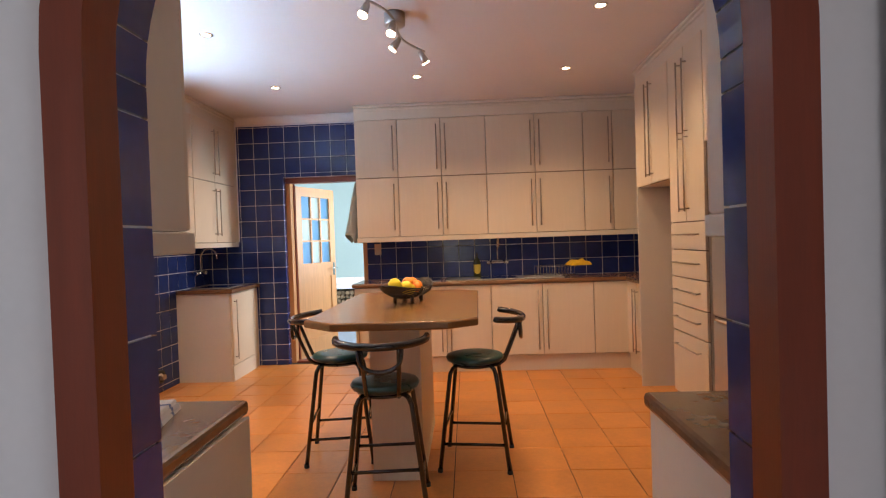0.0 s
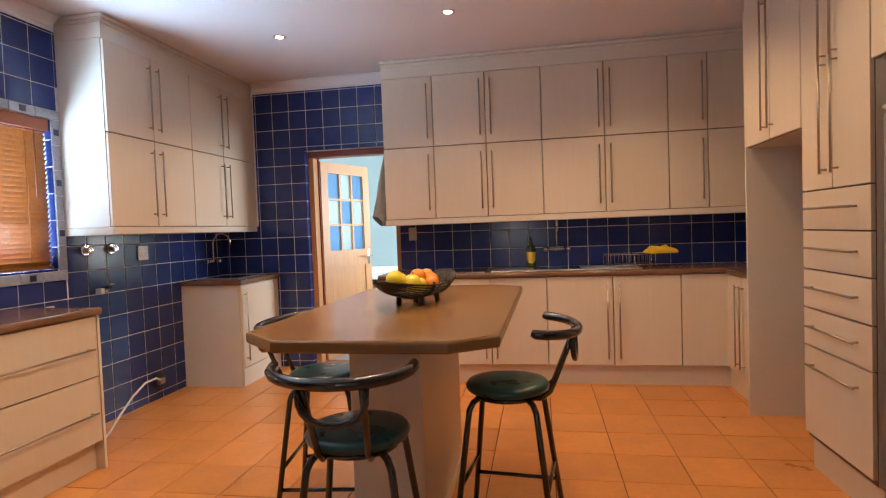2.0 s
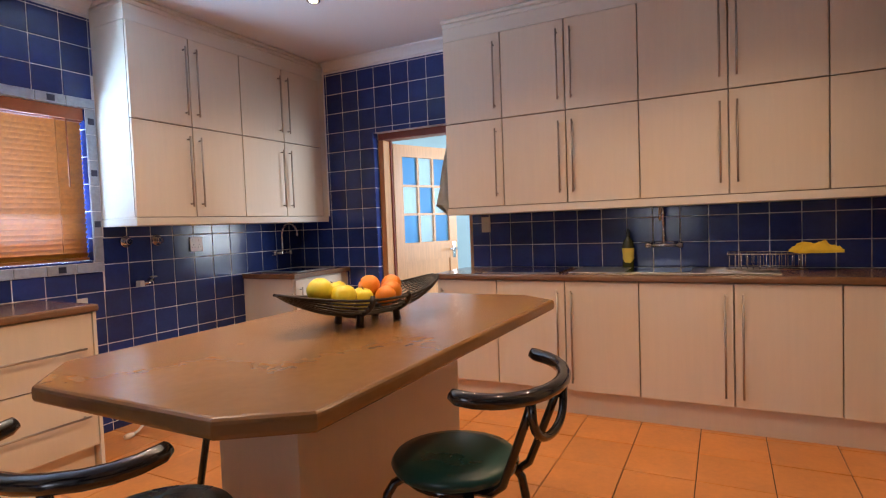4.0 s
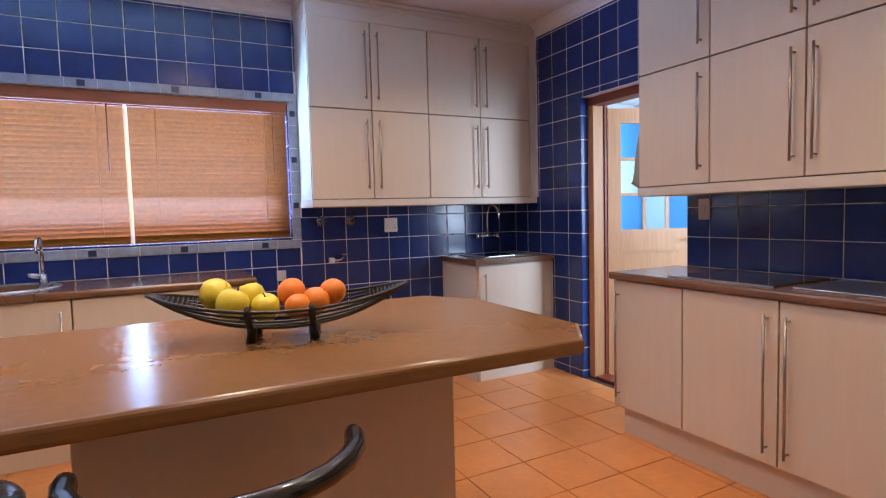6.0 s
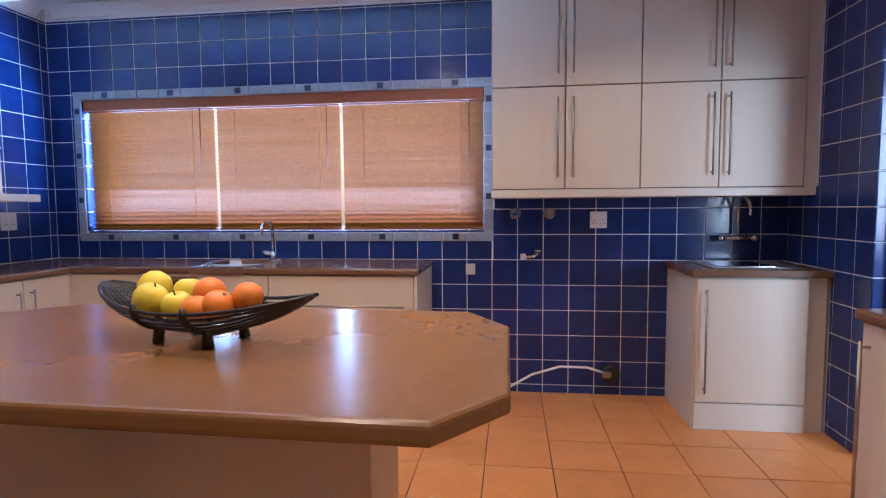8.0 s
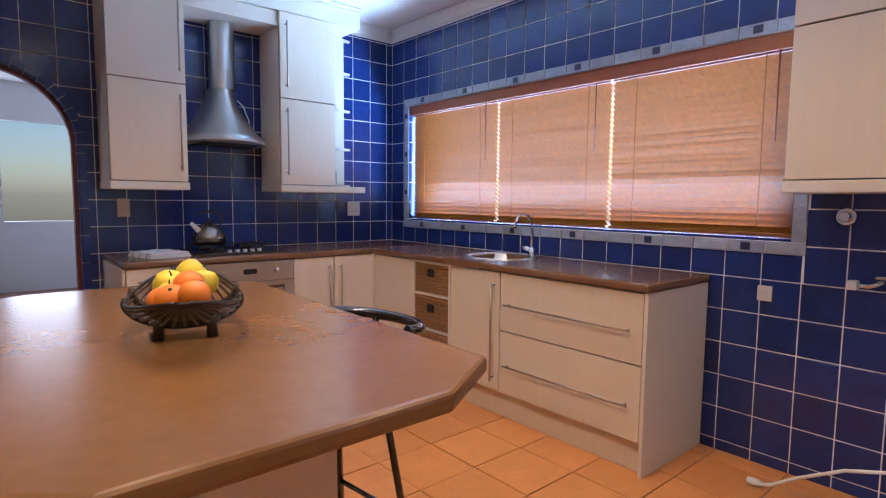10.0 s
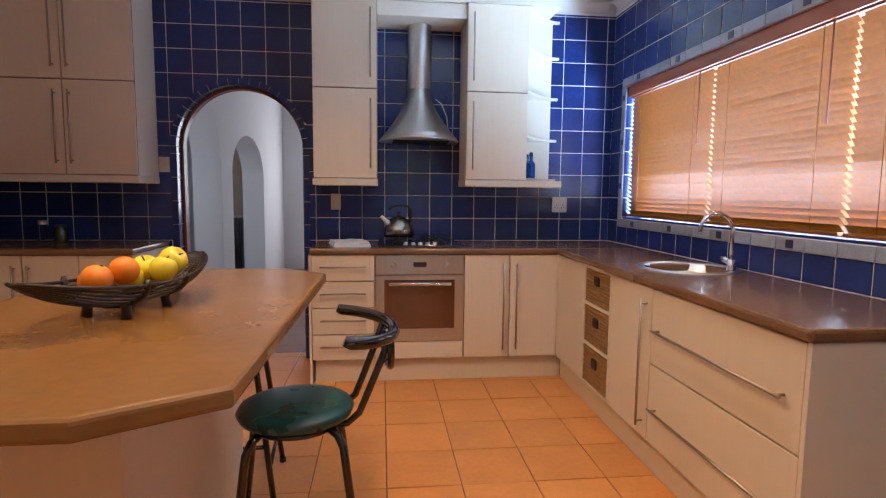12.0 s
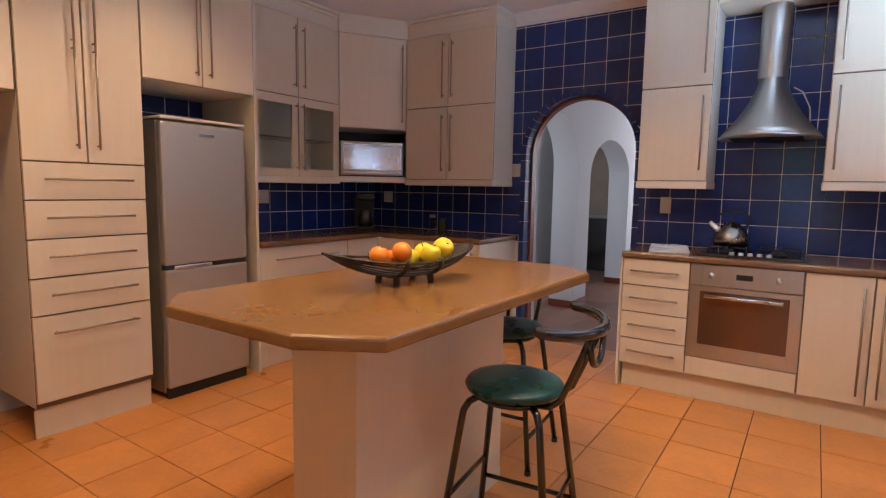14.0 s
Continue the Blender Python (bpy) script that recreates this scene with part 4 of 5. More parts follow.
def mixer(x, y, z, rz, label, reach=0.2, height=0.26, wall=True):
    t = thing("mixer_tap", x, y, z, rz, label, "tap")
    if wall:
        part("body", tubes([(-0.075, -0.05, 0), (0.075, -0.05, 0)], r=0.013, n=10), M_CHROME, t)
        for s in (-1, 1):
            part("wall_flange", tubes([(s * 0.072, -0.002, 0), (s * 0.072, -0.05, 0)], r=[0.024, 0.012], n=14), M_CHROME, t)
            part("knob", tubes([(s * 0.075, -0.05, 0), (s * 0.098, -0.05, 0), (s * 0.12, -0.05, 0)], r=[0.014, 0.024, 0.018], n=10), M_CHROME, t)
        base = (0, -0.05, 0)
    else:
        part("body", lathed([(0.024, 0), (0.024, 0.02), (0.019, 0.03), (0.019, 0.06), (0, 0.06)], 16, (0, -0.05, 0)), M_CHROME, t)
        part("knob", tubes([(0, -0.05, 0.045), (-0.05, -0.05, 0.055), (-0.075, -0.05, 0.06)], r=[0.014, 0.016, 0.01], n=10), M_CHROME, t)
        base = (0, -0.05, 0.05)
    bx, by, bz = base
    pts = [base, (bx, by, bz + height * 0.6)] + [(bx, by - reach / 2 + reach / 2 * math.cos(radians(a)), bz + height * 0.6 + reach / 2 * math.sin(radians(a))) for a in range(20, 161, 20)] + [(bx, by - reach, bz + height * 0.6 - 0.015)]
    part("spout", tubes(pts, r=0.0095, n=10), M_CHROME, t)


sk = thing("round_sink", SKX, SKY, CT, 0, "round stainless steel sink set in the worktop", "sink")
part("bowl", lathed([(0.245, 0.001), (0.243, 0.006), (0.215, 0.006), (0.205, -0.01), (0.19, -0.11), (0.16, -0.15), (0.03, -0.155), (0, -0.156)], 40), M_STEEL, sk)
part("drain", lathed([(0, -0.151), (0.035, -0.152), (0.038, -0.15), (0, -0.149)], 16), M_CHROME, sk)
mixer(-2.79, SKY + 0.14, CT, 90 + 0, "chrome swan-neck tap beside the round sink", 0.17, 0.25, False)
mixer(XW + 0.012, 5.72, 1.07, 90 - 0, "chrome wall mixer over the corner sink", 0.18, 0.27)
cs = thing("corner_sink", -2.57, 5.66, CT, 0, "small steel sink with drainer in the corner", "sink")
part("rim", boxes((-0.2, 0.2, -0.24, 0.26, 0.001, 0.007), bevel=0.003), M_STEEL, cs)
part("bowl", boxes((-0.16, 0.16, -0.18, 0.12, 0.0072, 0.0085)), M_CHROME, cs)
ns = thing("double_sink", 0.30, 5.76, CT, 0, "stainless steel sink with ribbed drainer", "sink")
part("rim", boxes((-0.48, 0.72, -0.2, 0.2, 0.001, 0.007), bevel=0.003), M_STEEL, ns)
part("bowl", boxes((-0.13, 0.25, -0.165, 0.165, 0.0072, 0.0085), bevel=0.0005), M_CHROME, ns)
for k in range(9):
    part("drainer_rib", tubes([(0.33, -0.14 + 0.035 * k, 0.0075), (0.68, -0.14 + 0.035 * k, 0.0075)], r=0.004, n=6), M_STEEL, ns)
mixer(0.37, YN - 0.010, 1.075, 0, "chrome wall mixer over the kitchen sink", 0.22, 0.30)
gh = thing("glass_cooktop", -0.50, 5.74, CT, 0, "flat black glass cooktop in the worktop", "hob")
part("plate", boxes((-0.26, 0.26, -0.22, 0.22, 0.001, 0.008), bevel=0.002), M_SMOKE, gh)
for y in (-0.2245, 0.2245):
    part("trim", boxes((-0.268, 0.268, y - 0.0035, y + 0.0035, 0.001, 0.009)), M_STEEL, gh)

so = thing("soap_bottle", 0.145, 5.93, CT + 0.001, 5, "dark green washing-up bottle with yellow label", "bottle")
part("body", lathed([(0, 0), (0.036, 0), (0.04, 0.01), (0.036, 0.09), (0.04, 0.15), (0.03, 0.19), (0.012, 0.21), (0.012, 0.225), (0, 0.225)], 18, sy=0.62), M_BOTT, so)
part("cap", lathed([(0.013, 0.225), (0.013, 0.25), (0.006, 0.255), (0.006, 0.27), (0, 0.27)], 12), M_BMATT, so)
part("label", lathed([(0.0375, 0.04), (0.0368, 0.09), (0.0405, 0.14)], 18, sy=0.64), M_LABEL, so, "yellow label")
rk = thing("dish_rack", 0.95, 5.80, CT + 0.008, 0, "small chrome wire dish rack on the drainer", "dish rack")
for z, r_ in ((0.012, 0.003), (0.10, 0.003)):
    part("wire_ring", tubes([(-0.2, -0.12, z), (0.2, -0.12, z), (0.2, 0.12, z), (-0.2, 0.12, z), (-0.2, -0.12, z)], r=r_, n=6), M_CHROME, rk)
for k in range(13):
    x = -0.19 + 0.38 * k / 12
    part("wire", tubes([(x, -0.12, 0.10), (x, -0.12, 0.012), (x, 0.12, 0.012), (x, 0.12, 0.10)], r=0.002, n=5), M_CHROME, rk)


def draped(name, x, y, z, rz, w, d, h, mat, label, seed):
    """A crumpled cloth with thickness."""
    bm = bmesh.new()
    n = 14
    g = []
    for i in range(n + 1):
        row = []
        for j in range(n + 1):
            u, v = i / n - 0.5, j / n - 0.5
            q = noise.noise(Vector((u * 5 + seed, v * 5, seed)))
            e = 1 - max(abs(u), abs(v)) * 2
            row.append((w * u + 0.01 * q, d * v + 0.012 * noise.noise(Vector((v * 4, u * 4, seed))), h * (0.25 + 0.75 * min(1, e * 3)) * (0.75 + 0.5 * q)))
        g.append(row)
    for sgn in (1, 0):
        vs = [[bm.verts.new((p[0], p[1], max(0.001, p[2]) if sgn else 0.0)) for p in r] for r in g]
        for i in range(n):
            for j in range(n):
                bm.faces.new((vs[i][j], vs[i + 1][j], vs[i + 1][j + 1], vs[i][j + 1])).smooth = True
        if sgn:
            up = vs
    for i in range(n):
        bm.faces.new((up[i][0], up[i + 1][0], vs[i + 1][0], vs[i][0]))
        bm.faces.new((up[i][n], up[i + 1][n], vs[i + 1][n], vs[i][n]))
        bm.faces.new((up[0][i], up[0][i + 1], vs[0][i + 1], vs[0][i]))
        bm.faces.new((up[n][i], up[n][i + 1], vs[n][i + 1], vs[n][i]))
    ob = solid(name, bm, mat, label, "cloth")
    ob.matrix_world = pose(x, y, z, 0, 0, rz)
    return ob


draped("dish_cloth", 1.20, 5.80, CT + 0.11, 15, 0.22, 0.16, 0.07, M_YCLOTH, "crumpled yellow cloth draped over the dish rack", 3.1)
tw = thing("folded_towel", -0.82, 1.25, CT + 0.001, 12, "folded white tea towel with blue stripes on the worktop", "cloth")


def cloth_layer(w, d, z, h, seed):
    """A soft slab with a wavy top, as one fold of a cloth."""
    bm = bmesh.new()
    n = 12
    vs = []
    for lift in (0, 1):
        vs.append([[bm.verts.new((w * (i / n - 0.5) * (1 - 0.02 * lift), d * (j / n - 0.5) * (1 - 0.02 * lift), z + lift * h * (0.8 + 0.5 * noise.noise(Vector((i * 0.35, j * 0.35, seed)))))) for j in range(n + 1)] for i in range(n + 1)])
    for i in range(n):
        for j in range(n):
            for g in vs:
                bm.faces.new((g[i][j], g[i + 1][j], g[i + 1][j + 1], g[i][j + 1])).smooth = True
        for e in (0, n):
            bm.faces.new((vs[0][i][e], vs[0][i + 1][e], vs[1][i + 1][e], vs[1][i][e]))
            bm.faces.new((vs[0][e][i], vs[0][e][i + 1], vs[1][e][i + 1], vs[1][e][i]))
    return bm


M_CHECK = material("blue_striped_cotton", (0.62, 0.62, 0.64), 0.9, vary=0.08, scale=20, fine=220, bump=0.3)
ck = M_CHECK.node_tree
ctc, csep = ck.nodes.new("ShaderNodeTexCoord"), ck.nodes.new("ShaderNodeSeparateXYZ")
ck.links.new(ctc.outputs["Object"], csep.inputs[0])
cmod, clt, cmx = ck.nodes.new("ShaderNodeMath"), ck.nodes.new("ShaderNodeMath"), ck.nodes.new("ShaderNodeMix")
cmod.operation, cmod.inputs[1].default_value = "PINGPONG", 0.045
clt.operation, clt.inputs[1].default_value = "LESS_THAN", 0.007
cmx.data_type = "RGBA"
ck.links.new(csep.outputs[1], cmod.inputs[0])
ck.links.new(cmod.outputs[0], clt.inputs[0])
ck.links.new(clt.outputs[0], cmx.inputs[0])
ck.links.new(ck.nodes["Hue/Saturation/Value"].outputs[0], cmx.inputs[6])
cmx.inputs[7].default_value = (0.13, 0.18, 0.34, 1)
ck.links.new(cmx.outputs[2], ck.nodes["Principled BSDF"].inputs["Base Color"])
for k, (w_, d_) in enumerate(((0.25, 0.30), (0.245, 0.29), (0.235, 0.28))):
    part("fold", cloth_layer(w_, d_, 0.011 * k, 0.010, 2.0 + k), M_CHECK, tw)

# towel hanging at the end of the wall cabinets
bm = bmesh.new()
n = 16
vs = []
for i in range(n + 1):
    z = 1.98 - 0.60 * i / n
    spread = 0.02 + 0.10 * (i / n) ** 0.8
    row = []
    for j in range(13):
        a = j / 12 * 2 * math.pi
        rr = spread * (1 + 0.25 * math.sin(3 * a + i * 0.2))
        row.append(bm.verts.new((-1.10 - 0.012 - rr * 0.5 * (1 - math.cos(a)), 5.83 + rr * 0.85 * math.sin(a), z + 0.05 * math.sin(2 * a) * (i == n))))
    vs.append(row)
for a, b in zip(vs, vs[1:]):
    for j in range(12):
        bm.faces.new((a[j], a[j + 1], b[j + 1], b[j])).smooth = True
solid("hanging_towel", bm, M_GREYC, "grey-green towel hanging at the cabinet end", "towel")


def plate(x, y, z, rz, kind="socket", mat=None, w=0.11, h=0.11):
    """A wall plate that faces local -y."""
    names = {"socket": ("wall_socket", "white double wall socket on blue tiles", "socket"), "switch": ("wall_switch", "cream wall switch on blue tiles", "switch")}
    n_, lab, cat = names[kind]
    t = thing(n_, x, y, z, rz, lab, cat, "wall plates")
    part("plate", boxes((-w / 2, w / 2, -0.016, -0.006, -h / 2, h / 2), bevel=0.003), mat or M_WHITE, t)
    if kind == "socket":
        for sx in (-0.026, 0.026):
            part("rocker", boxes((sx - 0.008, sx + 0.008, -0.019, -0.0155, 0.022, 0.042), bevel=0.001), M_WHITE, t)
            for dx, dz in ((-0.011, -0.022), (0.011, -0.022), (0, -0.002)):
                # dark chips on the plate paint the shade inside the pin holes
                part("pin_hole", boxes((sx + dx - 0.003, sx + dx + 0.003, -0.0168, -0.015, dz - 0.004, dz + 0.004)), M_DARK, t)
    else:
        part("rocker", boxes((-0.012, 0.012, -0.02, -0.0155, -0.02, 0.02), bevel=0.002), mat or M_WHITE, t)


plate(XW, 4.86, 1.19, 90)
plate(-2.45, YS, 1.205, 180, "socket", None, 0.12, 0.12)
plate(-0.70, YS, 1.215, 180, "switch", M_CREAMP, 0.075, 0.12)
plate(-0.94, YN, 1.255, 0, "switch", M_CREAMP, 0.075, 0.12)
plate(0.53, YS, 1.475, 180, "switch", M_CREAMP, 0.075, 0.11)
plate(XW, 4.005, 0.855, 90, "switch", M_CREAMP, 0.065, 0.075)
plate(1.95, YS, 1.22, 180, "socket")
plate(XE, 2.25, 1.22, -90, "socket")
for y in (4.31, 4.54):
    t = thing("stop_valve", XW + 0.006, y, 1.235, 90, "round chrome stop valve on the blue wall", "valve", "valves on the wall")
    part("flange", tubes([(0, -0.001, 0), (0, -0.012, 0)], r=[0.042, 0.036], n=20), M_CHROME, t)
    part("knob", tubes([(0, -0.012, 0), (0, -0.035, 0), (0, -0.05, 0)], r=[0.014, 0.025, 0.02], n=12), M_CHROME, t)
t = thing("washer_tap", XW + 0.006, 4.43, 0.945, 90, "small brass and chrome tap for a washing machine", "tap")
part("body", tubes([(0.03, -0.001, 0.02), (0.03, -0.05, 0.02), (-0.01, -0.06, 0.0), (-0.05, -0.06, 0.0)], r=0.011, n=8), M_CHROME, t)
part("lever", boxes((0.01, 0.05, -0.07, -0.045, 0.035, 0.045), bevel=0.003), M_HAND, t)
part("nozzle", boxes((-0.085, -0.05, -0.075, -0.03, -0.02, 0.02), bevel=0.004), M_WHITE, t)
t = thing("floor_outlet", XW + 0.006, 4.95, 0.155, 90, "round grey outlet with plug low on the wall", "socket")
part("box", tubes([(0, -0.001, 0), (0, -0.03, 0), (0, -0.04, 0)], r=[0.06, 0.06, 0.045], n=20), M_BMATT, t)
part("plug", boxes((-0.06, -0.0, -0.075, -0.041, -0.02, 0.025), bevel=0.006), M_HAND, t)
t = thing("white_cable", XW + 0.05, 4.9, 0, 0, "white flex arching from the outlet to the floor", "cable")
part("flex", tubes([(0.02, 0.0, 0.17), (0.08, -0.12, 0.22), (0.13, -0.30, 0.235), (0.17, -0.48, 0.19), (0.19, -0.64, 0.10), (0.20, -0.74, 0.03), (0.205, -0.78, 0.018)], r=0.008, n=8), M_WHITE, t)
part("plug_end", tubes([(0.205, -0.775, 0.02), (0.207, -0.81, 0.02), (0.208, -0.835, 0.02)], r=[0.012, 0.019, 0.014], n=10), M_WHITE, t)

# things on the dark corner worktop
for x, y, h, r, mat, lab in ((1.29, 1.03, 0.15, 0.035, M_CLEAR, "glass pepper mill on the corner worktop"), (1.165, 1.05, 0.12, 0.042, M_BOTT, "dark green jar on the corner worktop")):
    t = thing("condiment_jar", x, y, CT + 0.001, 0, lab, "jar")
    part("jar", lathed([(0, 0), (r, 0), (r * 1.02, 0.01), (r, h * 0.7), (r * 0.75, h * 0.8), (r * 0.75, h * 0.82), (0, h * 0.82)], 18), mat, t)
    part("lid", lathed([(r * 0.8, h * 0.82), (r * 0.8, h), (0, h)], 16), M_STEEL if mat is M_CLEAR else M_BMATT, t)
t = thing("coffee_maker", 1.86, 1.32, CT + 0.001, 225, "black coffee maker standing in the corner", "coffee maker")
part("base", boxes((-0.09, 0.09, -0.13, 0.13, 0, 0.03), bevel=0.008), M_BMATT, t)
part("column", boxes((-0.09, 0.09, 0.03, 0.13, 0.0305, 0.27), bevel=0.01), M_BMATT, t)
part("head", boxes((-0.09, 0.09, -0.11, 0.13, 0.2705, 0.34), bevel=0.012), M_BLACK, t)
part("jug", lathed([(0, 0.031), (0.06, 0.031), (0.068, 0.09), (0.05, 0.17), (0.05, 0.18), (0, 0.18)], 18, (0, -0.05, 0)), M_SMOKE, t)

# ---- door to the back room ----
df = thing("door_frame", DX0, YN + 0.07, 0, 0, "red-brown timber door frame", "door frame")
df["kind"] = S
dw = DX1 - DX0
part("jamb", boxes((0.001, 0.055, 0, 0.128, 0.001, DZ - 0.061), bevel=0.004), M_PINE, df, "honey pine jamb")
part("jamb", boxes((dw - 0.06, dw - 0.001, 0, 0.128, 0.001, DZ - 0.061), bevel=0.004), M_PINE, df, "honey pine jamb")
part("lintel", boxes((0.001, dw - 0.001, 0, 0.128, DZ - 0.06, DZ - 0.001), bevel=0.004), M_WOOD, df)
part("stop_strip", boxes((0.0555, 0.068, 0.10, 0.127, 0.019, DZ - 0.061)), M_WOOD, df, "dark door stop")
part("threshold", boxes((0.061, dw - 0.061, 0, 0.128, 0.001, 0.018), bevel=0.003), M_WOOD, df)
dr = thing("door_1", DX0 + 0.075, YN + 0.19, 0.01, 70, "open pine door with blue and frosted glass panes", "door")
dr["kind"] = S
LW, LH = 0.77, 2.0
st = 0.105
part("stile", boxes((0, st, 0, 0.04, 0, LH), bevel=0.003), M_PINE, dr)
part("stile", boxes((LW - st, LW, 0, 0.04, 0, LH), bevel=0.003), M_PINE, dr)
for z0, z1 in ((0, 0.2), (0.93, 1.10), (LH - 0.11, LH)):
    part("rail", boxes((st, LW - st, 0.001, 0.039, z0, z1)), M_PINE, dr)
part("panel", boxes((st, LW - st, 0.012, 0.028, 0.2, 0.93)), M_PINE, dr)
pw, ph = (LW - 2 * st) / 3, (LH - 0.11 - 1.10) / 3
for k in (1, 2):
    part("glazing_bar", boxes((st + pw * k - 0.011, st + pw * k + 0.011, 0.004, 0.036, 1.10, LH - 0.11)), M_PINE, dr)
    part("glazing_bar", boxes((st, LW - st, 0.005, 0.035, 1.10 + ph * k - 0.011, 1.10 + ph * k + 0.011)), M_PINE, dr)
for i in range(3):
    for j in range(3):
        p = part("pane", boxes((st + pw * i, st + pw * (i + 1), 0.018, 0.022, 1.10 + ph * j, 1.10 + ph * (j + 1))), M_PBLUE if (i + j) % 2 == 0 else M_PCLR, dr, "blue textured pane" if (i + j) % 2 == 0 else "frosted pale pane")
        p.visible_shadow = False
for s in (-1, 1):
    y = -0.001 if s < 0 else 0.041
    part("door_handle", tubes([(LW - 0.05, y, 1.02), (LW - 0.05, y + s * 0.045, 1.02), (LW - 0.16, y + s * 0.05, 1.02)], r=0.009, n=8), M_CHROME, dr, "chrome lever")
    part("lock_plate", boxes((LW - 0.068, LW - 0.032, min(y, y + s * 0.004), max(y, y + s * 0.004), 0.93, 1.09), bevel=0.001), M_CHROME, dr)

# ---- back room ----
BY = 8.9
solid("back_room_floor", boxes((-4.2, 0.6, YN + 0.201, BY + 0.1, -0.15, -0.002)), M_BLUEF, "grey-blue tiled floor of the back room", "floor", S)
solid("back_room_ceiling", boxes((-4.2, 0.6, YN + 0.201, BY + 0.1, 2.6, 2.7)), M_CEIL, "white ceiling of the back room", "ceiling", S)
solid("wall_back_room", boxes((-4.2, 0.6, BY, BY + 0.1, 0, 2.6)), M_TEAL, "grey-green painted wall", "wall", S)
solid("wall_back_room_east", boxes((0.6, 0.7, YN + 0.201, 6.8, 0, 2.6), (0.6, 0.7, 8.4, BY, 0, 2.6), (0.6, 0.7, 6.8, 8.4, 0, 0.9), (0.6, 0.7, 6.8, 8.4, 2.3, 2.6)), M_TEAL, "grey-green painted wall", "wall", S)
solid("wall_back_room_west", boxes((-4.2, -4.1, YN + 0.201, BY, 0, 0.9), (-4.2, -4.1, YN + 0.201, BY, 2.5, 2.6), (-4.2, -4.1, YN + 0.201, 6.45, 0.9, 2.5), (-4.2, -4.1, 8.35, BY, 0.9, 2.5)), M_PLAST, "white wall with a window opening", "wall", S)
solid("wall_back_room_south", boxes((-4.1, XW - 0.251, YN + 0.1, YN + 0.2, 0, 2.6)), M_PLAST, "white wall of the back room", "wall", S)
solid("trim_back_room", boxes((-4.1, 0.6, BY - 0.07, BY - 0.001, 2.52, 2.599), bevel=0.02), M_CEIL, "white cornice of the back room", "cornice", S)
lg = thing("log_store", -1.55, BY - 0.45, 0, 0, "white built-in store full of cut firewood", "log store")
part("side_panel", boxes((-0.75, -0.70, 0, 0.44, 0.001, 0.62)), M_PLAST, lg)
part("side_panel", boxes((0.70, 0.75, 0, 0.44, 0.001, 0.62)), M_PLAST, lg)
part("shelf", boxes((-0.70, 0.70, 0, 0.44, 0.30, 0.325)), M_PLAST, lg)
part("top", boxes((-0.78, 0.78, -0.02, 0.44, 0.6205, 0.665), bevel=0.006), M_PLAST, lg)
for k in range(6):
    part("tile", boxes((-0.78 + 0.26 * k + 0.003, -0.78 + 0.26 * (k + 1) - 0.003, 0.42, 0.445, 0.668, 0.77), bevel=0.002), M_WHITE, lg, "white upstand tile")
rnd = random.Random(4)
log_mesh = mesh("log", lathed([(0, 0), (0.031, 0), (0.033, 0.004), (0.033, 0.3), (0, 0.3)], 9), M_BARK)
for z0 in (0.001, 0.326):
    for i in range(20):
        for j in range(4):
            o = new("log", log_mesh)
            o.parent = lg
            s = rnd.uniform(0.75, 1.05)
            o.matrix_basis = pose(-0.665 + 0.07 * i + (0.015 if j % 2 else 0), 0.05 + rnd.uniform(-0.02, 0.02), z0 + 0.036 + 0.064 * j, -90, 0, 0) @ Matrix.Diagonal((s, s, 1, 1))

# ---- hall ----
HX0, HX1 = -1.6, 2.1
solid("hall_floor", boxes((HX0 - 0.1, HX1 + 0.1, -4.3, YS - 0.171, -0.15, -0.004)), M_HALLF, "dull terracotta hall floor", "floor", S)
solid("hall_ceiling", boxes((HX0 - 0.1, HX1 + 0.1, -4.3, YS - 0.171, H, H + 0.1)), M_CEIL, "white hall ceiling", "ceiling", S)
solid("wall_hall_west", boxes((HX0 - 0.1, HX0, -4.2, YS - 0.12, 0, H)), M_PLAST, "white plastered hall wall", "wall", S)
# gap in this wall is made up to let the side fill through
solid("wall_hall_east", boxes((HX1, HX1 + 0.1, -4.2, -1.4, 0, H), (HX1, HX1 + 0.1, 0.2, YS - 0.12, 0, H), (HX1, HX1 + 0.1, -1.4, 0.2, 0, 0.9), (HX1, HX1 + 0.1, -1.4, 0.2, 2.3, H)), M_PLAST, "white plastered wall with an added opening for a fill lamp", "wall", S)
solid("baseboard_east", boxes((HX1 - 0.016, HX1, -4.2, YS - 0.13, 0.001, 0.09)), M_WOOD, "brown timber skirting", "skirting", S)
# the opening is invented, out of view, to hold the end fill lamp
solid("wall_hall_end", boxes((HX0 - 0.1, -1.46, -4.3, -4.2, 0, H), (-0.24, HX1 + 0.1, -4.3, -4.2, 0, H), (-1.46, -0.24, -4.3, -4.2, 0, 0.94), (-1.46, -0.24, -4.3, -4.2, 2.26, H)), M_PLAST, "white end wall with an added opening for a fill lamp", "wall", S)
solid("wall_hall_return", boxes((HX0, XW + 1.26, YS - 0.12, YS - 0.01, 0, H), (XE, HX1 + 0.1, YS - 0.12, YS - 0.01, 0, H)), M_PLAST, "white plastered hall wall", "wall", S)


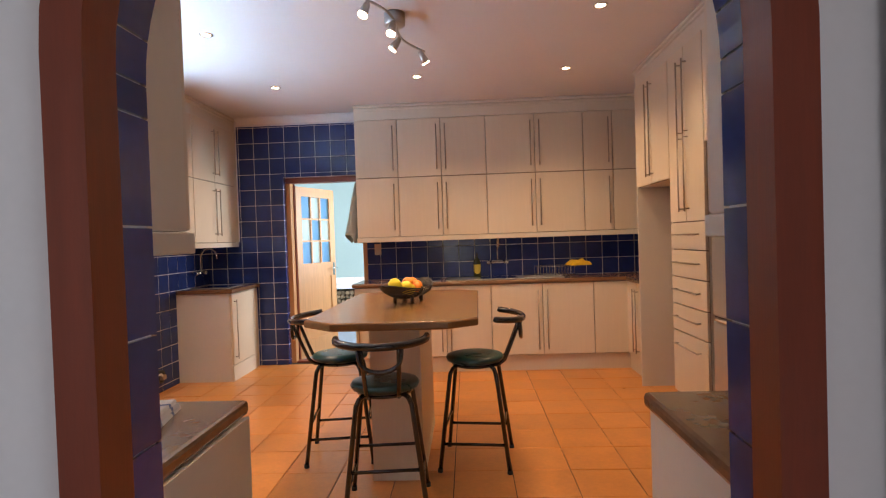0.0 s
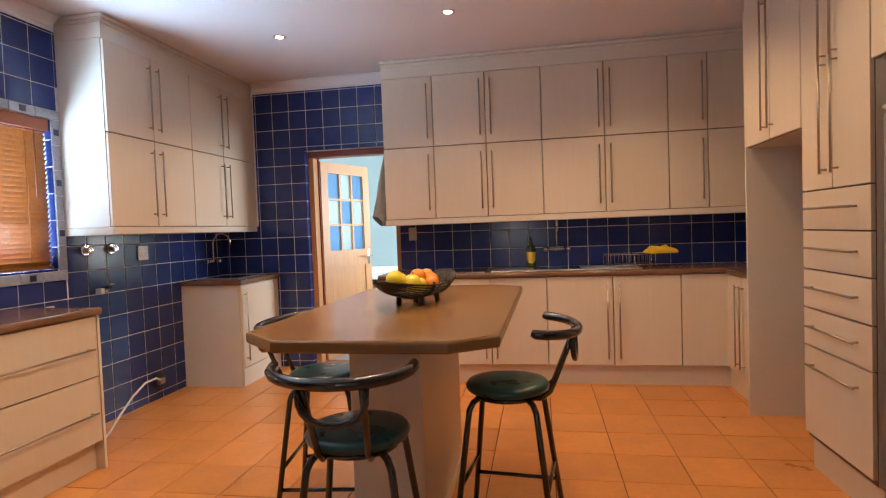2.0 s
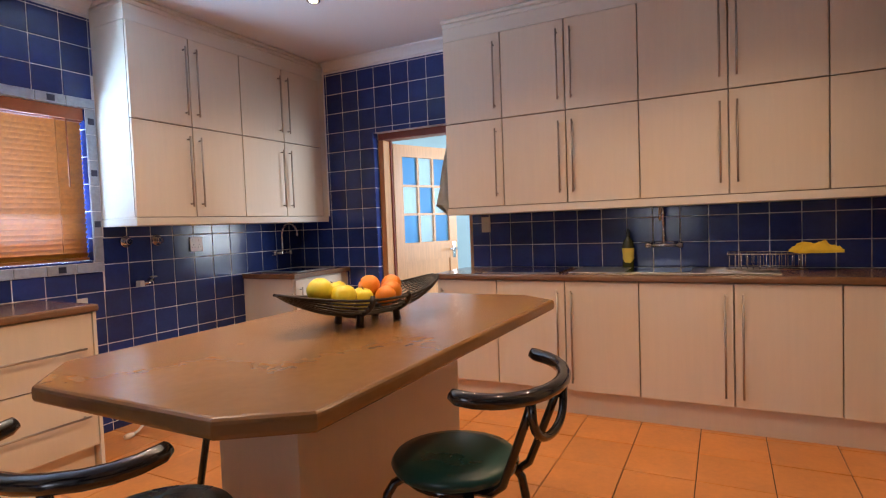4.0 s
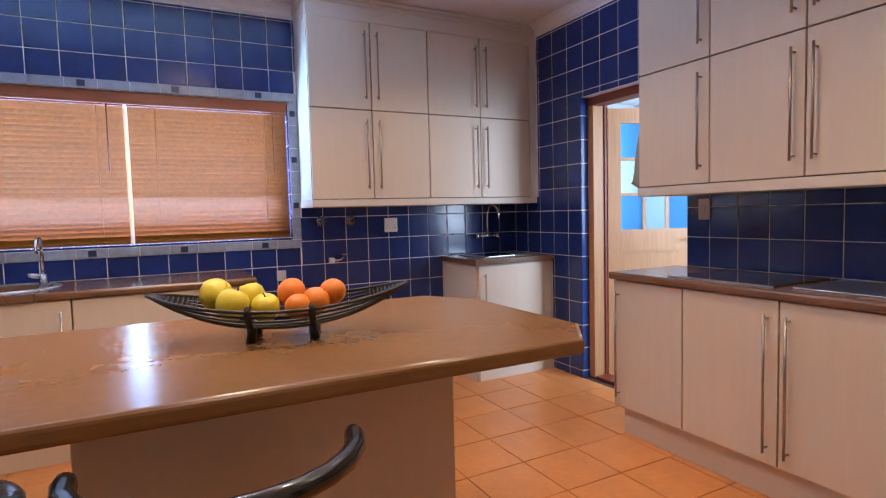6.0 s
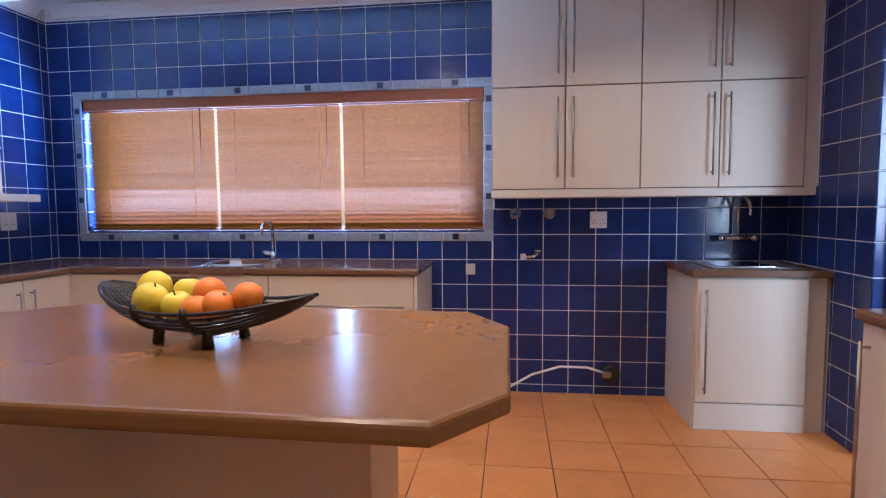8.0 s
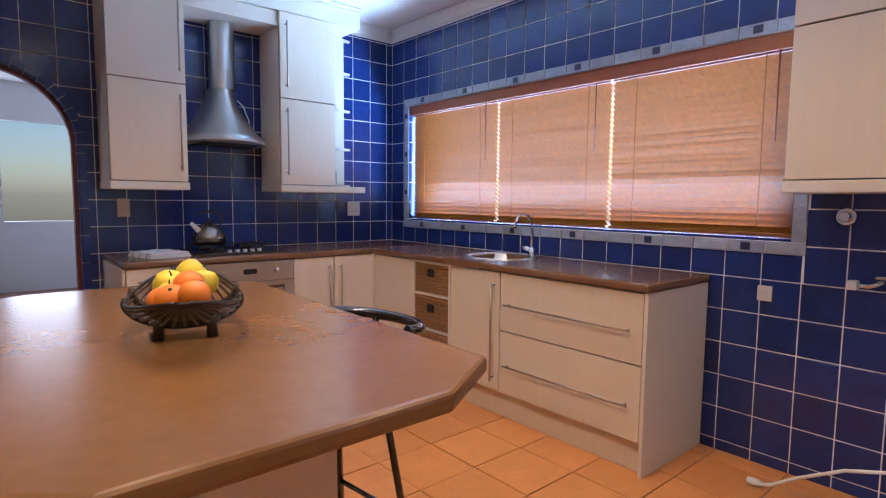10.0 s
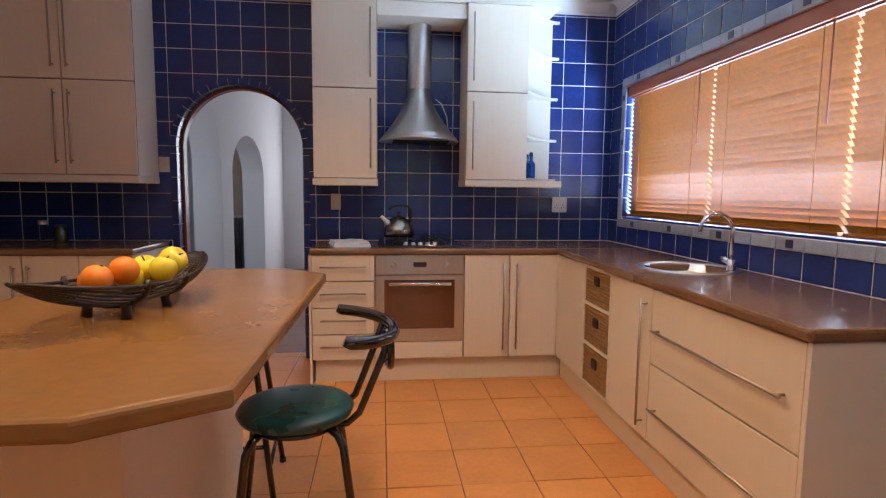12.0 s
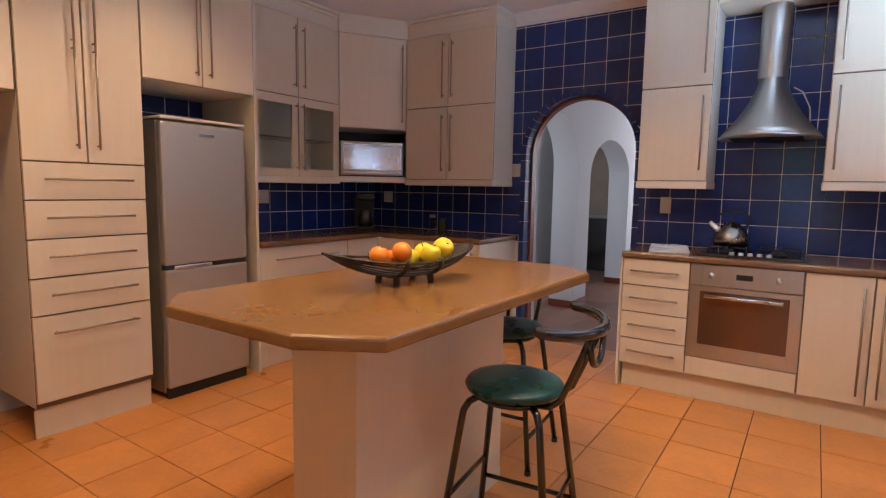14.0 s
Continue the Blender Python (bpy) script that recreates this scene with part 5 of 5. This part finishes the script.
def arcade(bm, x0, x1, h, spans, ends):
    """A wall along y with elliptical-headed openings (y0, y1, spring, rise)."""
    at = ends[0]
    for a, b, zs, rise in spans:
        box(bm, x0, x1, at, a, 0, h)
        pts = [((a + b) / 2 - (b - a) / 2 * math.cos(math.pi * k / 28), zs + rise * math.sin(math.pi * k / 28)) for k in range(29)]
        for (ya, za), (yb, zb) in zip(pts, pts[1:]):
            vs = [bm.verts.new(p) for p in ((x0, ya, za), (x0, yb, zb), (x0, yb, h), (x0, ya, h), (x1, ya, za), (x1, yb, zb), (x1, yb, h), (x1, ya, h))]
            for f in ((0, 3, 2, 1), (5, 6, 7, 4), (0, 1, 5, 4)):
                bm.faces.new([vs[i] for i in f]).smooth = False
        at = b
    box(bm, x0, x1, at, ends[1], 0, h)
    return bm


AX0, AX1 = 0.56, 0.84
solid("wall_hall_arches", arcade(bmesh.new(), AX0, AX1, H, [(-2.67, -1.09, 1.48, 0.47), (-0.67, 0.35, 1.55, 0.53)], (-4.2, YS - 0.172)), M_PLAST, "white plastered wall with two wide arches", "wall", S)
solid("baseboard_hall", boxes((AX0 - 0.015, AX0, -1.09, -0.67, 0.001, 0.08), (AX0, AX1, -0.669, -0.655, 0.001, 0.08), (AX0, AX1, -2.669, -2.655, 0.001, 0.08)), M_WOOD, "brown timber skirting", "skirting", S)
cbn = thing("dark_cabinet", 1.45, -3.95, 0, 0, "tall black cabinet in the room beyond", "cabinet")
part("body", boxes((-0.3, 0.3, -0.2, 0.2, 0.001, 0.86), bevel=0.01), M_BLACK, cbn)
part("door", boxes((-0.28, 0.28, 0.2, 0.215, 0.05, 0.84), bevel=0.004), M_BLACK, cbn)
bl = thing("far_blind", 1.48, -4.19, 0.85, 0, "pale roller blind on the far wall", "blind")
part("fabric", boxes((-0.5, 0.5, 0, 0.012, 0.05, 1.2)), M_PAPER, bl)
part("headrail", boxes((-0.52, 0.52, 0, 0.05, 1.2, 1.26), bevel=0.006), M_WHITE, bl)

# ---- window border and tiles ----
wb = thing("window_border", XW, WY0, WZ0, 0, "grey patterned border tiles framing the window", "tile edging")
wb["kind"] = S
bwid = 0.062


for zlo in (-bwid, wh):
    n = 18
    for k in range(n):
        y0_, y1_ = -bwid + (wl + 2 * bwid) * k / n, -bwid + (wl + 2 * bwid) * (k + 1) / n
        part("border_tile", boxes((0.001, 0.010, y0_ + 0.002, y1_ - 0.002, zlo + 0.002, zlo + bwid - 0.002), bevel=0.002), M_BORD, wb)
        if k % 3 == 1:
            ym = (y0_ + y1_) / 2
            part("inset", boxes((0.0095, 0.013, ym - 0.022, ym + 0.022, zlo + 0.012, zlo + bwid - 0.012), bevel=0.001), M_DARK, wb)
for ylo in (-bwid, wl):
    for k in range(6):
        z0_, z1_ = wh * k / 6, wh * (k + 1) / 6
        part("border_tile", boxes((0.001, 0.010, ylo + 0.002, ylo + bwid - 0.002, z0_ + 0.002, z1_ - 0.002), bevel=0.002), M_BORD, wb)
        if k % 2:
            zm = (z0_ + z1_) / 2
            part("inset", boxes((0.0095, 0.013, ylo + 0.012, ylo + bwid - 0.012, zm - 0.02, zm + 0.02), bevel=0.001), M_DARK, wb)

tile_cache = {}


def tile_mesh(w, h, t, mat, name):
    key = (round(w, 3), round(h, 3), t, name)
    if key not in tile_cache:
        bm = bmesh.new()
        i = 0.003
        lo = [bm.verts.new(p) for p in ((0, 0, 0), (w, 0, 0), (w, h, 0), (0, h, 0))]
        mid = [bm.verts.new(p) for p in ((0, 0, t - 0.0015), (w, 0, t - 0.0015), (w, h, t - 0.0015), (0, h, t - 0.0015))]
        hi = [bm.verts.new(p) for p in ((i, i, t), (w - i, i, t), (w - i, h - i, t), (i, h - i, t))]
        for a, b in ((lo, mid), (mid, hi)):
            for k in range(4):
                bm.faces.new((a[k], a[(k + 1) % 4], b[(k + 1) % 4], b[k]))
        bm.faces.new(hi)
        tile_cache[key] = mesh(name, bm, mat)
    return tile_cache[key]


def tiles(parent, m, u0, u1, v0, v1, pu, pv, ou, ov, holes, t, mat, name="tile", gap=0.0055, odd=None):
    """Lays tiles over a rectangle in the plane of m, cut round holes; jittered a little."""
    ku0, kv0 = math.floor((u0 - ou) / pu), math.floor((v0 - ov) / pv)
    k = ku0
    while ou + k * pu < u1:
        l = kv0
        while ov + l * pv < v1:
            rects = [(max(u0, ou + k * pu + gap / 2), min(u1, ou + (k + 1) * pu - gap / 2), max(v0, ov + l * pv + gap / 2), min(v1, ov + (l + 1) * pv - gap / 2))]
            for h in holes:
                nxt = []
                for a, b, c, d in rects:
                    if b <= h[0] or a >= h[1] or d <= h[2] or c >= h[3]:
                        nxt.append((a, b, c, d))
                        continue
                    if a < h[0]:
                        nxt.append((a, h[0], c, d))
                    if b > h[1]:
                        nxt.append((h[1], b, c, d))
                    a2, b2 = max(a, h[0]), min(b, h[1])
                    if c < h[2]:
                        nxt.append((a2, b2, c, h[2]))
                    if d > h[3]:
                        nxt.append((a2, b2, h[3], d))
                rects = nxt
            for a, b, c, d in rects:
                if b - a < 0.012 or d - c < 0.012:
                    continue
                if odd and odd(parent, m, a, b, c, d, t, mat, name):
                    continue
                o = new(name, tile_mesh(b - a, d - c, t, mat, name))
                o.parent = parent
                o.matrix_world = m @ pose(a, c, 0, random.uniform(-0.25, 0.25), random.uniform(-0.25, 0.25), 0)
            l += 1
        k += 1


def plane(ox, oy, oz, u, v):
    """A plane with its first axis along u and its second along v."""
    u, v = Vector(u), Vector(v)
    w = u.cross(v)
    return Matrix(((u.x, v.x, w.x, ox), (u.y, v.y, w.y, oy), (u.z, v.z, w.z, oz), (0, 0, 0, 1)))


def wall_tiles(name, label):
    t = thing(name, 0, 0, 0, 0, label, "wall tiles")
    t["kind"] = S
    return t


TT = 2.665
tw_ = wall_tiles("tiling_west", "glossy cobalt wall tiles with pale joints")
tiles(tw_, plane(XW, WY0, 0, (-1, 0, 0), (0, 0, 1)), 0.0, 0.148, WZ0 + 0.014, WZ1 - 0.005, 0.5, TP, -0.2, CT, [], 0.0032, M_TILE)
tiles(tw_, plane(XW - 0.148, WY1, 0, (1, 0, 0), (0, 0, 1)), 0.0, 0.148, WZ0 + 0.014, WZ1 - 0.005, 0.5, TP, -0.2, CT, [], 0.0032, M_TILE)
tiles(tw_, plane(XW, 0, 0, (0, 1, 0), (0, 0, 1)), YS, YN, 0, TT, TP, TP, 4.845, CT, [(WY0 - bwid, WY1 + bwid, WZ0 - bwid, WZ1 + bwid), (YS, 3.716, 0, CT - 0.05), (5.32, YN, 0, CT - 0.05), (4.17, YN, UB, TT)], 0.0032, M_TILE)
tn_ = wall_tiles("tiling_north", "glossy cobalt wall tiles with pale joints")
tiles(tn_, plane(0, YN, 0, (1, 0, 0), (0, 0, 1)), XW, XE, 0, TT, TP, TP, 0.124, CT, [(DX0, DX1, 0, DZ), (-1.10, XE, 0, CT - 0.05), (-1.08, XE, UB, TT), (XW, -2.32, 0, CT - 0.05), (XW, -2.49, UB, TT)], 0.0032, M_TILE)
for sgn, x in ((1, DX0),):
    tiles(tn_, plane(x, YN, 0, (0, 1, 0), (0, 0, 1)), 0.0, 0.068, 0, DZ, 0.5, TP, -0.2, CT, [], 0.0032, M_TILE)
ts_ = wall_tiles("tiling_south", "glossy cobalt wall tiles round the arch")


def arch_cut(parent, m, a, b, c, d, t, mat, name):
    """Trims a tile to the arch; u here is world x."""
    r = ARR + d_out
    if b < ARX - r or a > ARX + r or c > ARZ + r:
        return False
    brk = sorted({a, b, *[x for x in (ARX - r, ARX + r) if a < x < b], *[a + (b - a) * i / 6 for i in range(1, 6)]})
    bm = bmesh.new()
    for x0, x1 in zip(brk, brk[1:]):
        zz = []
        for x in (x0, x1):
            dx = abs(x - ARX)
            zz.append(ARZ + math.sqrt(max(0, r * r - dx * dx)) if dx < r and abs((x0 + x1) / 2 - ARX) < r else (ARZ if abs((x0 + x1) / 2 - ARX) < r else c))
        l0, l1 = max(c, zz[0]), max(c, zz[1])
        if l0 >= d - 0.002 and l1 >= d - 0.002:
            continue
        l0, l1 = min(l0, d), min(l1, d)
        vs = [bm.verts.new(p) for p in ((x0, l0, 0), (x1, l1, 0), (x1, d, 0), (x0, d, 0), (x0, l0, t), (x1, l1, t), (x1, d, t), (x0, d, t))]
        for f in ((4, 5, 6, 7), (0, 4, 7, 3), (1, 2, 6, 5), (0, 1, 5, 4), (3, 7, 6, 2)):
            bm.faces.new([vs[i] for i in f])
    if len(bm.faces):
        bmesh.ops.remove_doubles(bm, verts=bm.verts, dist=0.0002)
        o = part(name, bm, mat, parent)
        o.matrix_world = m
    else:
        bm.free()
    return True


tiles(ts_, plane(0, YS, 0, (-1, 0, 0), (0, 0, 1)), -XE, -XW, 0, TT, TP, TP, 1.07, CT, [(-XE, -0.50, 0, CT - 0.05), (0.57, -XW, 0, CT - 0.05), (-XE, -0.60, UB, TT), (0.59, 1.00, UB, TT), (1.66, 2.30, UB, TT), (1.0, 1.66, 2.5, TT)], 0.0032, M_TILE, odd=lambda p, m, a, b, c, d, t, mat, n: arch_cut(p, m @ Matrix.Diagonal((-1, 1, 1, 1)), -b, -a, c, d, t, mat, n))
te_ = wall_tiles("tiling_east", "glossy cobalt wall tiles above the worktop")
tiles(te_, plane(XE, 0, 0, (0, -1, 0), (0, 0, 1)), -YN, -YS, 0, UT, TP, TP, -2.0, CT, [(-YN, -4.852, 0, CT - 0.05), (-YN, -4.852, UB, UT), (-4.09, -3.50, 0, UT), (-3.50, -2.74, 0, 0.9), (-2.74, -YS, 0, CT - 0.05), (-2.74, -YS, UB, UT)], 0.0032, M_TILE)
fl_ = thing("floor_tiling", 0, 0, 0, 0, "orange terracotta floor tiles with dark joints", "floor tiles")
fl_["kind"] = S
FP = 0.333
tiles(fl_, plane(0, 0, -0.006, (1, 0, 0), (0, 1, 0)), XW, XE, YS - 0.16, YN, FP, FP, -1.40, 4.487, [(XW, -2.32, YS, 3.70), (-2.32, -0.6, YS, 1.41), (0.5, XE, YS, 1.41), (1.62, XE, 1.41, 2.7), (-1.0, XE, 5.56, YN), (1.66, XE, 4.87, 5.56)], 0.0065, M_FLOOR, "floor_tile", 0.005)
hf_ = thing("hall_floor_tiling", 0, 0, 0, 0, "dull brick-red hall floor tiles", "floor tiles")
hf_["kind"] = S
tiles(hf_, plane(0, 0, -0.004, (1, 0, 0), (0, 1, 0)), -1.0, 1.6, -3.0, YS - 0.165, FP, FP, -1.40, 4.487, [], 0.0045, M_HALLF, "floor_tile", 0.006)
